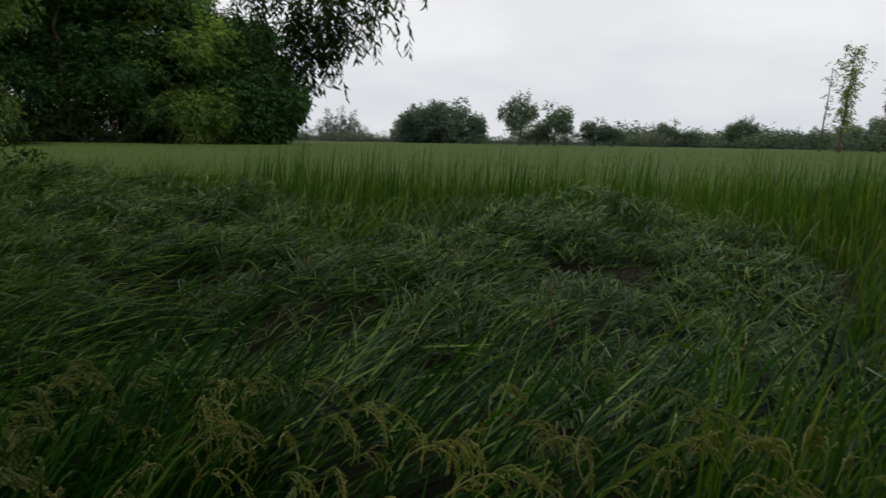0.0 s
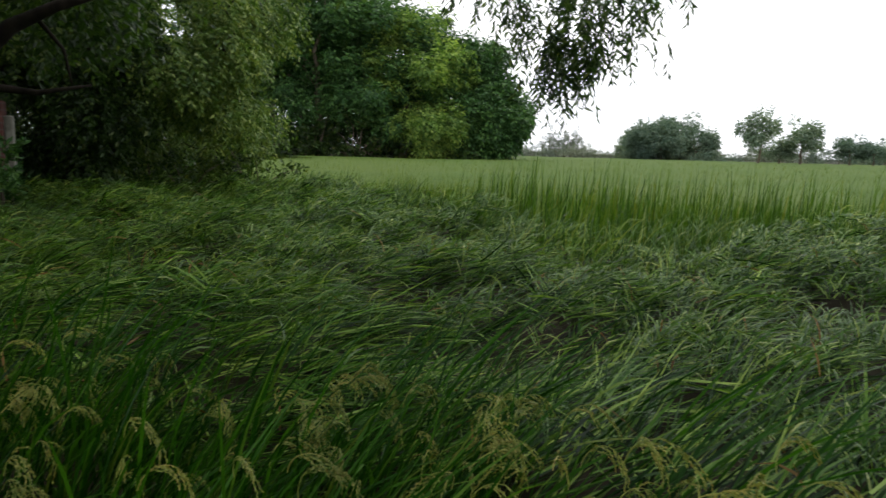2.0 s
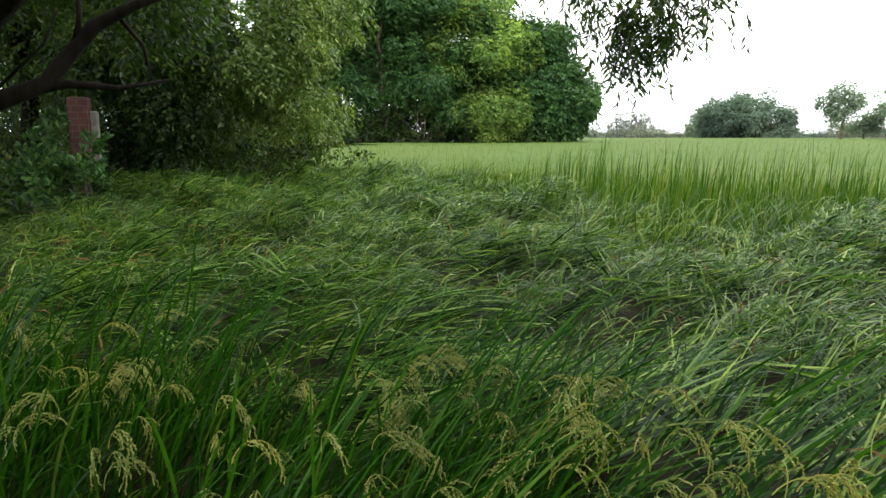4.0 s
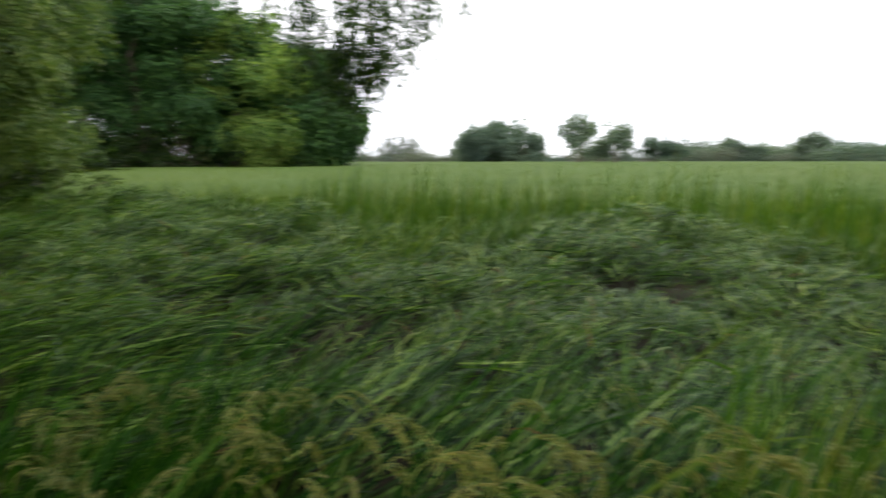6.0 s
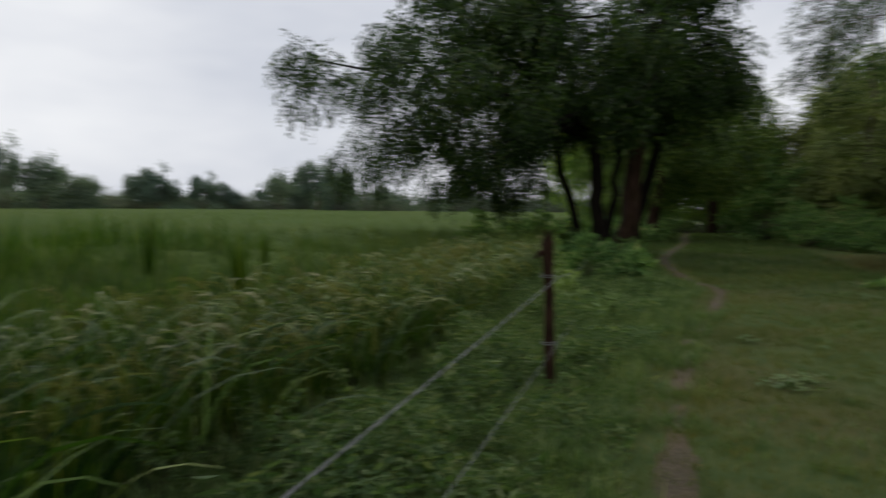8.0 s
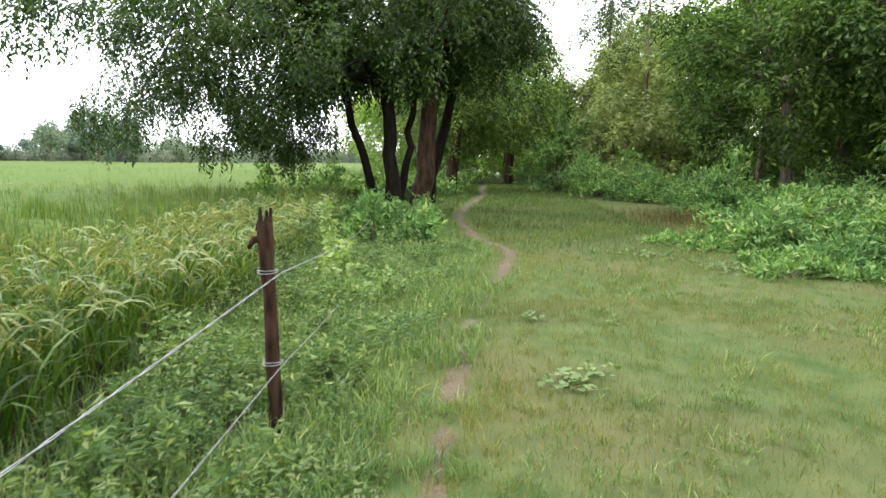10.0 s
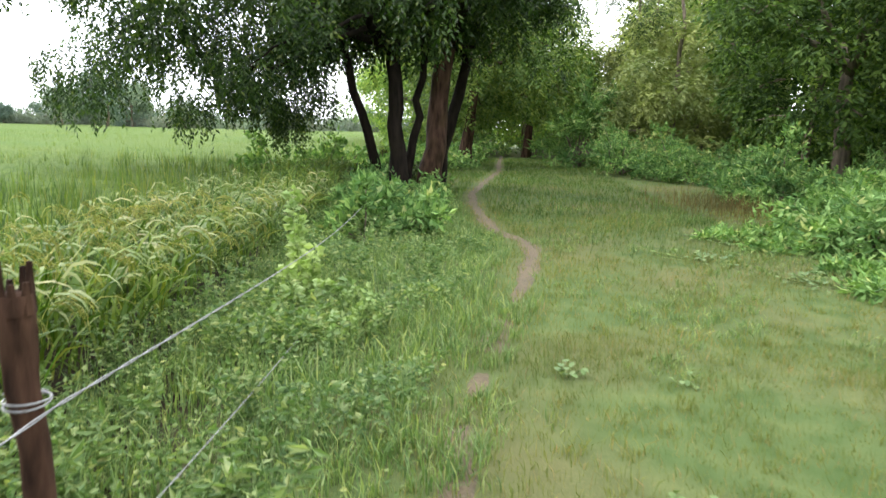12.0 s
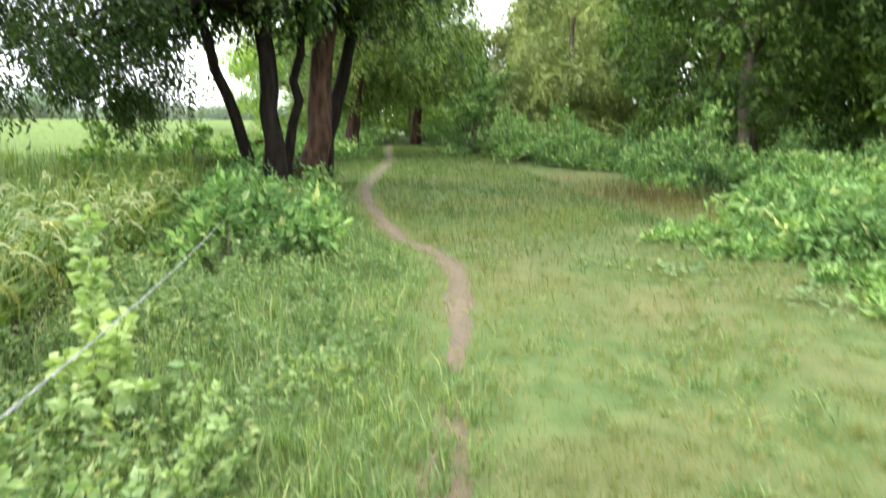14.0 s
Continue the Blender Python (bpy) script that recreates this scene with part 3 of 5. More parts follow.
def standing_rice():
    rng = np.random.default_rng(21)
    near = [
        standing(rng, 0.8, 8, 1.6, 6, 11000, 0.05, 0.4, 0.45, 0.85, 0.008, 0.017, 0.5, 30, 5),
    ]
    n = 150
    x, y = scatter(rng, 1.2, 6.0, 1.55, 3.2, n)
    near.append(ribbons(rng, np.stack([x, y, rng.uniform(0.2, 0.5, n)], 1), rng.normal(-0.5, 0.8, n), np.radians(np.abs(rng.normal(25, 12, n))), np.radians(rng.normal(120, 22, n)), rng.uniform(0.6, 1.0, n), rng.uniform(0.013, 0.022, n), 5))
    front = [
        standing(rng, -5, 3.8, 1.3, 3.1, 5200, 0.0, 0.22, 0.4, 0.8, 0.009, 0.021, 0.1, 46, 5),
        standing(rng, -6, -0.7, 1.3, 4.0, 4700, 0.0, 0.3, 0.35, 1.2, 0.008, 0.016, 0.12, 34, 5),
    ]
    n = 620
    x, y = rng.uniform(-4.5, 3.6, n), rng.uniform(2.0, 3.4, n)
    front.append(ribbons(rng, np.stack([x, y, rng.uniform(0.1, 0.3, n)], 1), rng.normal(0.2, 0.35, n), np.radians(np.abs(rng.normal(32, 10, n))), np.radians(rng.normal(66, 16, n)), rng.uniform(0.5, 0.9, n), rng.uniform(0.010, 0.02, n), 5))
    v, f = joined(front)
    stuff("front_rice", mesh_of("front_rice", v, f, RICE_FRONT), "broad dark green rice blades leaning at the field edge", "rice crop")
    v, f = joined(near[:-1])
    stuff("leaning_rice", mesh_of("leaning_rice", v, f, RICE_TALL), "tall green rice blades leaning over the field edge", "rice crop")
    v, f = near[-1]
    stuff("arching_leaves", mesh_of("arching_leaves", v, f, RICE_EDGE), "long pale rice leaves arching over the field edge", "rice crop")
    mid = [
        standing(rng, -16, 16, 7, 13.5, 62000, 0.05, 0.45, 0.4, 0.7, 0.008, 0.016, 0.4, 13, 2, 16),
        standing(rng, -7, 14, 8.0, 12.5, 7000, 0.45, 0.72, 0.75, 1.08, 0.008, 0.015, 0.4, 8, 3),
    ]
    v, f = joined(mid)
    stuff("standing_rice", mesh_of("standing_rice", v, f, RICE_TALL), "upright green rice stand beyond the flattened part", "rice crop")
    v, f = standing(rng, 5, 26, 2.5, 12, 46000, 0.1, 0.45, 0.4, 0.7, 0.008, 0.017, 0.4, 18, 2, 12)
    stuff("rice_stand", mesh_of("rice_stand", v, f, RICE_MID), "green rice stand along the fence side", "rice crop")
    far = [
        standing(rng, -30, 50, 10.5, 22, 76000, 0.3, 0.62, 0.28, 0.45, 0.009, 0.018, 0.4, 13, 1, 18),
        standing(rng, -40, 60, 20, 40, 52000, 0.42, 0.68, 0.26, 0.42, 0.014, 0.028, 0.4, 13, 1, 30),
        standing(rng, 14, 90, 4, 60, 60000, 0.42, 0.68, 0.26, 0.42, 0.012, 0.026, 0.4, 13, 1, 26),
        standing(rng, -60, 60, 38, 90, 30000, 0.5, 0.7, 0.25, 0.38, 0.03, 0.06, 0.4, 12, 1, 60),
    ]
    v, f = joined(far)
    stuff("far_rice", mesh_of("far_rice", v, f, RICE_FAR), "bright yellow-green rice stretching to the trees", "rice crop")
    xs = np.concatenate([np.arange(-100, -18, 4), np.arange(-18, 30, 0.5), np.arange(30, 170, 4)])
    ys = np.concatenate([np.arange(3.0, 16, 0.4), np.arange(16, 40, 2), np.arange(40, 150, 6)])
    x, y = np.meshgrid(xs, ys, indexing="ij")
    front = np.where(x < 4.5, np.maximum(10.9, laid_edge(x) + 1.6), np.clip(10.9 - (x - 4.5) * 1.1, crop_edge(x) + 1.8, 20))
    ok = (y > front) & (x > left_edge(y) + 0.5)
    z = 0.3 + 0.38 * np.clip((y - front) / 6.0, 0, 1) ** 0.6 + 0.06 * hill(x, y, 1.1) + 0.03 * hill(x, y, 6.0)
    n, m = x.shape
    i = np.arange(n - 1)[:, None] * m + np.arange(m - 1)[None, :]
    good = (ok[:-1, :-1] & ok[1:, :-1] & ok[1:, 1:] & ok[:-1, 1:]).ravel()
    f = np.stack([i, i + m, i + m + 1, i + 1], -1).reshape(-1, 4)[good]
    stuff("rice_canopy", mesh_of("rice_canopy", np.stack([x, y, z], -1), f, CANOPY, True), "closed leaf canopy of the rice field", "rice crop")


def panicle_mesh(rng, size):
    """One drooping ear: a bowed stalk from which strings of grains hang."""
    pieces = []
    line = [np.array([0, 0, 0.0])]
    a = 0.1
    for k in range(10):
        a += 0.16 + 0.014 * k
        line.append(line[-1] + size * 0.075 * np.array([math.sin(a), 0, math.cos(a)]))
    line = np.array(line)
    pieces.append(tube(line, np.linspace(0.0024, 0.0009, 11), 4))
    for k in range(3, 11):
        o = line[k].copy()
        d = unit((line[k] - line[k - 1]) * 60 + np.array([0.12, 0, -0.5]) + rng.normal(0, 0.26, 3))
        for g in range(11 if k < 9 else 14):
            d = unit(d + np.array([0, 0, -0.13]) + rng.normal(0, 0.05, 3))
            o = o + d * 0.0085 * size / 0.28
            s1 = unit(np.cross(d, rng.normal(0, 1, 3)))
            gd = unit(d + s1 * 0.4)
            s2 = unit(np.cross(gd, s1))
            s3 = np.cross(gd, s2)
            ln, w = 0.0135, 0.004
            gv = np.array([o, o + gd * ln / 2 + s2 * w, o + gd * ln / 2 + s3 * w, o + gd * ln, o + gd * ln / 2 - (s2 + s3) * w * 0.7])
            pieces.append((gv, np.array([[0, 1, 3, 2], [0, 2, 3, 4], [0, 4, 3, 1]])))
    return joined(pieces)


def place(v, m):
    r = np.array(m.to_3x3())
    return v @ r.T + np.array(m.translation)


def panicles():
    rng = np.random.default_rng(31)
    kinds = [panicle_mesh(rng, s) for s in (0.26, 0.32, 0.22, 0.29)]
    pieces = []
    x, y = scatter(rng, -4.5, 5.5, 1.3, 2.7, 1500)
    ok = in_crop(x, y) & ~is_laid(x, y)
    for px, py in list(zip(x[ok], y[ok]))[:400]:
        v, f = kinds[rng.integers(0, 4)]
        zz = rng.uniform(0.36, 0.6) + 0.1 * (px > -1.5)
        pieces.append((place(v, pose(px, py, zz, rng.normal(0, 14), rng.normal(0, 14), math.degrees(rng.normal(0.0, 0.9))) @ Matrix.Scale(rng.uniform(0.65, 1.0), 4)), f))
    x, y = scatter(rng, 4.5, 13, 1.7, 4.0, 900)
    ok = in_crop(x, y) & (rng.uniform(0, 1, 900) < 1.6 - 0.45 * (y - 1.7))
    for px, py in list(zip(x[ok], y[ok]))[:230]:
        v, f = kinds[rng.integers(0, 4)]
        pieces.append((place(v, pose(px, py, rng.uniform(0.5, 0.85), rng.normal(0, 14), rng.normal(0, 14), math.degrees(rng.normal(-1.2, 0.8))) @ Matrix.Scale(1.25, 4)), f))
    n = 1300
    x, y = rng.uniform(4.0, 17, n), rng.uniform(0, 1, n)
    y = crop_edge(x) + 2.1 * y ** 1.4
    ears = ribbons(rng, np.stack([x, y, rng.uniform(0.55, 0.82, n)], 1), rng.normal(-1.1, 0.8, n), np.radians(rng.normal(45, 15, n)), np.radians(rng.normal(168, 10, n)), rng.uniform(0.2, 0.36, n), rng.uniform(0.014, 0.032, n), 4, 0.7)
    stuff("drooping_rice_ears", mesh_of("drooping_rice_ears", *ears, EARS), "pale drooping rice ears along the fence", "rice crop")
    v, f = joined(pieces)
    stuff("rice_panicles", mesh_of("rice_panicles", v, f, GRAIN), "drooping yellow-green ripening rice ears", "rice crop")
    n = 17000
    x, y = rng.uniform(3.2, 24, n), rng.uniform(1.5, 4.2, n)
    keep = in_crop(x, y) & (y < crop_edge(x) + 1.5)
    x, y = x[keep], y[keep]
    n = len(x)
    v, f = ribbons(rng, np.stack([x, y, rng.uniform(0.1, 0.55, n)], 1), rng.normal(-0.6, 1.6, n), np.radians(np.abs(rng.normal(14, 12, n))), np.radians(rng.normal(112, 34, n)), rng.uniform(0.28, 0.62, n), rng.uniform(0.011, 0.028, n), 4)
    stuff("drooping_rice", mesh_of("drooping_rice", v, f, RICE_MID), "yellowing rice drooping along the field edge", "rice crop")


def tall_clump(x, y, h, seed):
    """A taller, upright tuft that stands out of the crop."""
    rng = np.random.default_rng(seed)
    n = 60
    base = np.stack([x + rng.normal(0, 0.018, n), y + rng.normal(0, 0.018, n), rng.uniform(0.0, 0.45, n)], 1)
    v, f = ribbons(rng, base, rng.uniform(0, 6.3, n), np.radians(np.abs(rng.normal(2, 2, n))), np.radians(np.abs(rng.normal(6, 5, n))), (h - base[:, 2]) * rng.uniform(0.7, 1.02, n), rng.uniform(0.010, 0.02, n), 4)
    tagged(new("tall_grass_clump", mesh_of("tall_grass_clump", v, f, RICE_TALL)), "dark green upright tuft taller than the rice", "grass clump", "tufts in the rice")


laid_rice()
for k, (cx, cy, ch) in enumerate(((6.5, 3.45, 1.38), (7.8, 5.6, 1.45), (9.6, 5.2, 1.2))):
    tall_clump(cx, cy, ch, 900 + k)
standing_rice()
panicles()

# ---------------------------------------------------------------- trees by the path
def path_neem():
    """The many-stemmed tree beside the path, its crown hanging over the field."""
    rng = np.random.default_rng(41)
    stems = [
        stem(rng, (0.7, 0.75, 0), (-0.6, 1.5, 3.6), 0.14, 0.1, 8, 0.07),
        stem(rng, (-0.3, 0.05, 0), (0.1, 0.35, 3.8), 0.22, 0.17, 8, 0.06),
        stem(rng, (1.2, -0.45, 0), (1.6, -0.95, 4.2), 0.3, 0.23, 8, 0.06),
        stem(rng, (0.9, 0.15, 0), (0.8, -0.35, 3.4), 0.13, 0.09, 8, 0.07),
        stem(rng, (2.0, -0.6, 0), (2.6, -1.4, 3.6), 0.19, 0.14, 8, 0.06),
    ]
    blobs = [(0, 0.5, 6.4, 4.4, 4.4, 2.8), (-1.5, 4.2, 4.9, 3.8, 3.2, 2.4), (-4.0, 1.2, 4.7, 3.4, 3.6, 1.5), (2.5, -2.2, 5.0, 3.2, 2.6, 2.4), (-4.6, 4.8, 4.6, 2.6, 2.8, 1.5), (-2.6, 5.8, 4.2, 1.9, 1.7, 1.8), (1.8, -1.8, 5.6, 3.0, 2.4, 1.5), (-3.0, -0.6, 5.6, 1.8, 1.6, 1.0), (-2.5, 3.2, 3.4, 2.6, 2.2, 0.9), (-1.0, 6.4, 4.4, 2.8, 2.6, 1.4), (-0.6, 3.0, 4.3, 2.4, 2.0, 1.6), (0.2, 2.6, 2.9, 1.6, 1.0, 0.6)]
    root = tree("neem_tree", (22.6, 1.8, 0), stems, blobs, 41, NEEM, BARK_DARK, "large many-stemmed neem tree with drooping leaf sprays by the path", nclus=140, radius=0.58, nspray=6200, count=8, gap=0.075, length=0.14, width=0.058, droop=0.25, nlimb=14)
    core = crown_clusters(rng, [(0.3, 0.2, 6.9, 3.6, 3.6, 3.2), (1.8, -1.7, 6.0, 2.6, 2.2, 1.8), (0.0, 2.6, 5.6, 2.4, 2.0, 2.0), (-1.6, 4.4, 6.8, 2.4, 2.2, 1.7)], 96)
    part("crown", crown_mesh("crown", rng, core, 0.9, 8800, 6, 0.09, 0.18, 0.08, 0.22, NEEM), root)
    low = crown_clusters(rng, [(-2.2, 5.0, 2.75, 2.8, 3.0, 0.75), (-1.2, 2.6, 2.8, 1.6, 1.2, 0.6), (-0.4, 3.2, 3.2, 1.8, 1.8, 1.4), (0.2, 2.2, 3.5, 1.4, 1.4, 1.2)], 56)
    part("hanging_spray", crown_mesh("hanging_spray", rng, low, 0.42, 1650, 10, 0.07, 0.13, 0.045, 0.55, NEEM), root)
    return root


def left_neem():
    """The old neem whose low limb and hanging sprays reach over the crop."""
    rng = np.random.default_rng(42)
    root_at = np.array([-10.2, 4.9, 0])
    stems = [stem(rng, (0, 0, 0), (0.4, 0.1, 1.7), 0.42, 0.33, 6, 0.03)]
    # The last three blobs are unseen crown, added overhead to shade the near crop.
    blobs = [(1.0, 0.5, 5.4, 3.4, 3.0, 1.8), (-1.5, -1.0, 5.0, 2.6, 2.6, 1.8), (1.2, 3.6, 4.2, 1.9, 1.7, 1.2), (6.0, -3.0, 5.6, 4.4, 4.0, 0.9), (11.5, -3.6, 5.8, 3.6, 3.6, 0.9), (8.5, -7.0, 5.8, 4.5, 3.0, 1.2)]
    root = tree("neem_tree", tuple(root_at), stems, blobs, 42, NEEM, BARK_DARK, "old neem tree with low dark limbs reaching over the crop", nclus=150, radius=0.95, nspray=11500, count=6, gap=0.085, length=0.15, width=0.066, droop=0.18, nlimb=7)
    for pts, r in (
        ([(0.3, 0.1, 1.4), (1.5, -0.02, 1.62), (2.1, 0.45, 1.9), (2.42, 0.85, 2.12), (2.62, 1.06, 2.48), (2.83, 1.23, 2.79), (3.2, 1.5, 3.05), (4.0, 2.2, 3.5)], (0.22, 0.19, 0.165, 0.15, 0.13, 0.12, 0.1, 0.05)),
        ([(2.25, 0.7, 2.02), (2.56, 1.0, 2.12), (2.75, 1.2, 2.11), (3.0, 1.4, 2.08), (3.4, 1.8, 2.2)], (0.1, 0.085, 0.07, 0.05, 0.02)),
        ([(2.66, 1.08, 2.55), (2.75, 1.1, 2.85), (2.78, 1.1, 3.3)], (0.06, 0.05, 0.04)),
        ([(2.1, 0.42, 2.0), (2.5, 0.8, 2.55), (2.6, 0.95, 2.95)], (0.03, 0.025, 0.018)),
        ([(2.95, 1.4, 3.0), (3.15, 1.65, 2.6), (3.2, 1.7, 2.2)], (0.05, 0.035, 0.015)),
        ([(0.4, 0.1, 1.6), (2.0, -0.2, 3.2), (5.0, 0.0, 4.4), (8.0, 0.2, 4.1), (9.6, 0.05, 3.0), (9.75, 0.0, 2.65)], (0.2, 0.16, 0.11, 0.06, 0.022, 0.012)),
    ):
        v, f = tube(pts, np.array(r) * 0.68, 9, 0.06, 7)
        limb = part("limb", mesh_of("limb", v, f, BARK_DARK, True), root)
    # the sprays that hang into view
    starts, dirs = [], []
    for cx, cz, n, s in ((-1.11, 2.7, 45, 0.25536), (-0.79, 2.58, 60, 0.23408), (-0.47, 2.7, 23, 0.17024), (-0.96, 2.36, 69, 0.1596), (-0.93, 2.12, 34, 0.1064), (-0.75, 2.34, 38, 0.12768), (-1.46, 2.76, 22, 0.17024), (-0.29, 2.76, 8, 0.1064), (-3.31, 2.85, 8, 0.23408), (-2.71, 2.95, 8, 0.19152)):
        p = np.array([cx, 4.92, cz]) - root_at + rng.normal(0, 1, (n, 3)) * np.array([s, s * 1.2, s * 0.55])
        starts.append(p)
        dirs.append(rng.normal(0, 0.6, (n, 3)) + np.array([0.1, 0, -0.5]))
    st, d = np.concatenate(starts), np.concatenate(dirs)
    n = len(st)
    v, f = sprays(rng, st, d, 12, np.full(n, 0.022), np.full(n, 0.078), np.full(n, 0.019), 0.22, 0.9)
    part("hanging_spray", mesh_of("hanging_spray", v, f, NEEM), limb)
    tw = [tube(bent(np.array([cx, 4.92, 2.78]) - root_at, np.array([cx + 0.1, 4.95, cz]) - root_at, 5, 0.03, rng), [0.008, 0.007, 0.006, 0.004, 0.002], 5) for cx, cz in ((-0.8, 2.1), (-0.65, 2.3), (-1.0, 2.4), (-0.28, 2.5), (-1.45, 2.6))]
    tw += [tube([np.array([cx, 4.92, 2.8]) - root_at, np.array([-0.5, 4.95, 2.72]) - root_at], [0.007, 0.01], 5) for cx in (-1.6, -1.0, 0.1)]
    tw.append(tube([np.array([-3.4, 4.92, 2.95]) - root_at, np.array([-2.4, 4.9, 3.9]) - root_at], [0.007, 0.012], 5))
    for v, f in tw:
        part("twig", mesh_of("twig", v, f, BARK_DARK), root)
    return root


def simple_tree(name, x, y, h, r, seed, leaf, barkm, label, low=0.25, **kw):
    rng = np.random.default_rng(seed)
    tall = h * (0.35 + low * 0.5)
    stems = [stem(rng, (0, 0, 0), (rng.normal(0, 0.25), rng.normal(0, 0.25), tall), 0.028 * h, 0.019 * h, 6, 0.06)]
    cz = h * (1 + low) / 2
    blobs = [(0, 0, cz, r, r, h * (1 - low) / 2)]
    for k in range(4):
        a = rng.uniform(0, 6.3)
        blobs.append((0.6 * r * math.cos(a), 0.6 * r * math.sin(a), h * rng.uniform(low + 0.12, 0.8), r * 0.6, r * 0.6, h * 0.17))
    return tree(name, (x, y, 0), stems, blobs, seed, leaf, barkm, label, **kw)


path_neem()
left_neem()

# second neem behind the near one, drooping to the ground on the field's far side
simple_tree("neem_tree", -12.6, 13.2, 8.5, 3.9, 51, NEEM_LIGHT, BARK_DARK, "broad neem tree with bright drooping foliage", 0.16, nclus=62, radius=0.72, nspray=13500, count=7, gap=0.065, length=0.13, width=0.058, droop=0.28, nlimb=6)
# Added dark mass that stands for the shaded inner side of the broad neem.
simple_tree("neem_tree", -11.9, 11.3, 5.6, 1.45, 53, NEEM, BARK_DARK, "added dark foliage standing for the broad neem's shaded side", 0.0, nclus=60, radius=0.6, nspray=5200, count=6, gap=0.07, length=0.14, width=0.06, droop=0.3, nlimb=5)
simple_tree("neem_tree", -15.5, 11.2, 8.0, 3.2, 52, NEEM, BARK_DARK, "shaded neem tree behind the field corner", 0.3, nclus=60, radius=0.9, nspray=5000, count=6, gap=0.07, length=0.14, width=0.06, droop=0.2, nlimb=6)

for k, (bx, by, bh, br) in enumerate(((-27, 15, 7.5, 3.6), (-30, 21, 8, 3.8), (-24, 21, 7, 3.4), (-24, 9, 7, 3.4), (-30, 9, 8, 3.6), (-20, 5, 7, 3.2), (-25, 27, 8, 3.6))):
    simple_tree("neem_tree", bx, by, bh, br, 140 + k, NEEM, BARK_DARK, "dark leafy tree in the shade behind the field corner", 0.0, nclus=60, radius=0.9, nspray=2300, count=5, gap=0.12, length=0.24, width=0.1, droop=0.2, nlimb=3, group="trees behind the field corner")

# the dense grove on the far left of the field
GROVE_SPOTS = [(-46.2, 64.4, 21.7, 6.7), (-41.3, 66.5, 23.1, 6.4), (-35.7, 67.2, 21.0, 6.2), (-30.8, 68.6, 19.6, 5.6), (-25.6, 70.0, 16.8, 5.0), (-21.4, 72.1, 13.4, 4.2), (-18.2, 73.5, 9.0, 3.1), (-53.2, 61.6, 21.0, 7.0), (-60.2, 60.2, 21.0, 7.0), (-42.0, 74.2, 23.8, 7.0), (-30.8, 77.0, 19.6, 6.3), (-51.1, 50.4, 18.2, 6.4), (-58.8, 46.2, 18.2, 6.4)]
for k, (gx, gy, gh, gr) in enumerate(GROVE_SPOTS):
    simple_tree("grove_tree", gx, gy, gh, gr, 60 + k, GROVE if k % 4 else WOODLAND, BARK_GREY, ("tall leafy grove tree with foliage to the ground", "dense dark-green grove tree at the field's edge")[k % 2], 0.09, nclus=70, radius=1.4, nspray=6200, count=5, gap=0.18, length=0.44, width=0.2, droop=0.16, nlimb=4, group="grove at the field's edge")


# ---------------------------------------------------------------- distant trees
def far_tree(seed, h, r, low, mat, label, n=900, leaf=0.6, clumps=44, spread=0.22):
    t = simple_tree("distant_tree", 0, 0, h, r, seed, mat, BARK_GREY, label, low, nclus=clumps, radius=r * spread, nspray=n, count=4, gap=leaf * 0.45, length=leaf, width=leaf * 0.45, droop=0.1, nlimb=4, group="distant trees")
    return t


def polar(heading, dist):
    return dist * math.sin(radians(heading)), dist * math.cos(radians(heading))


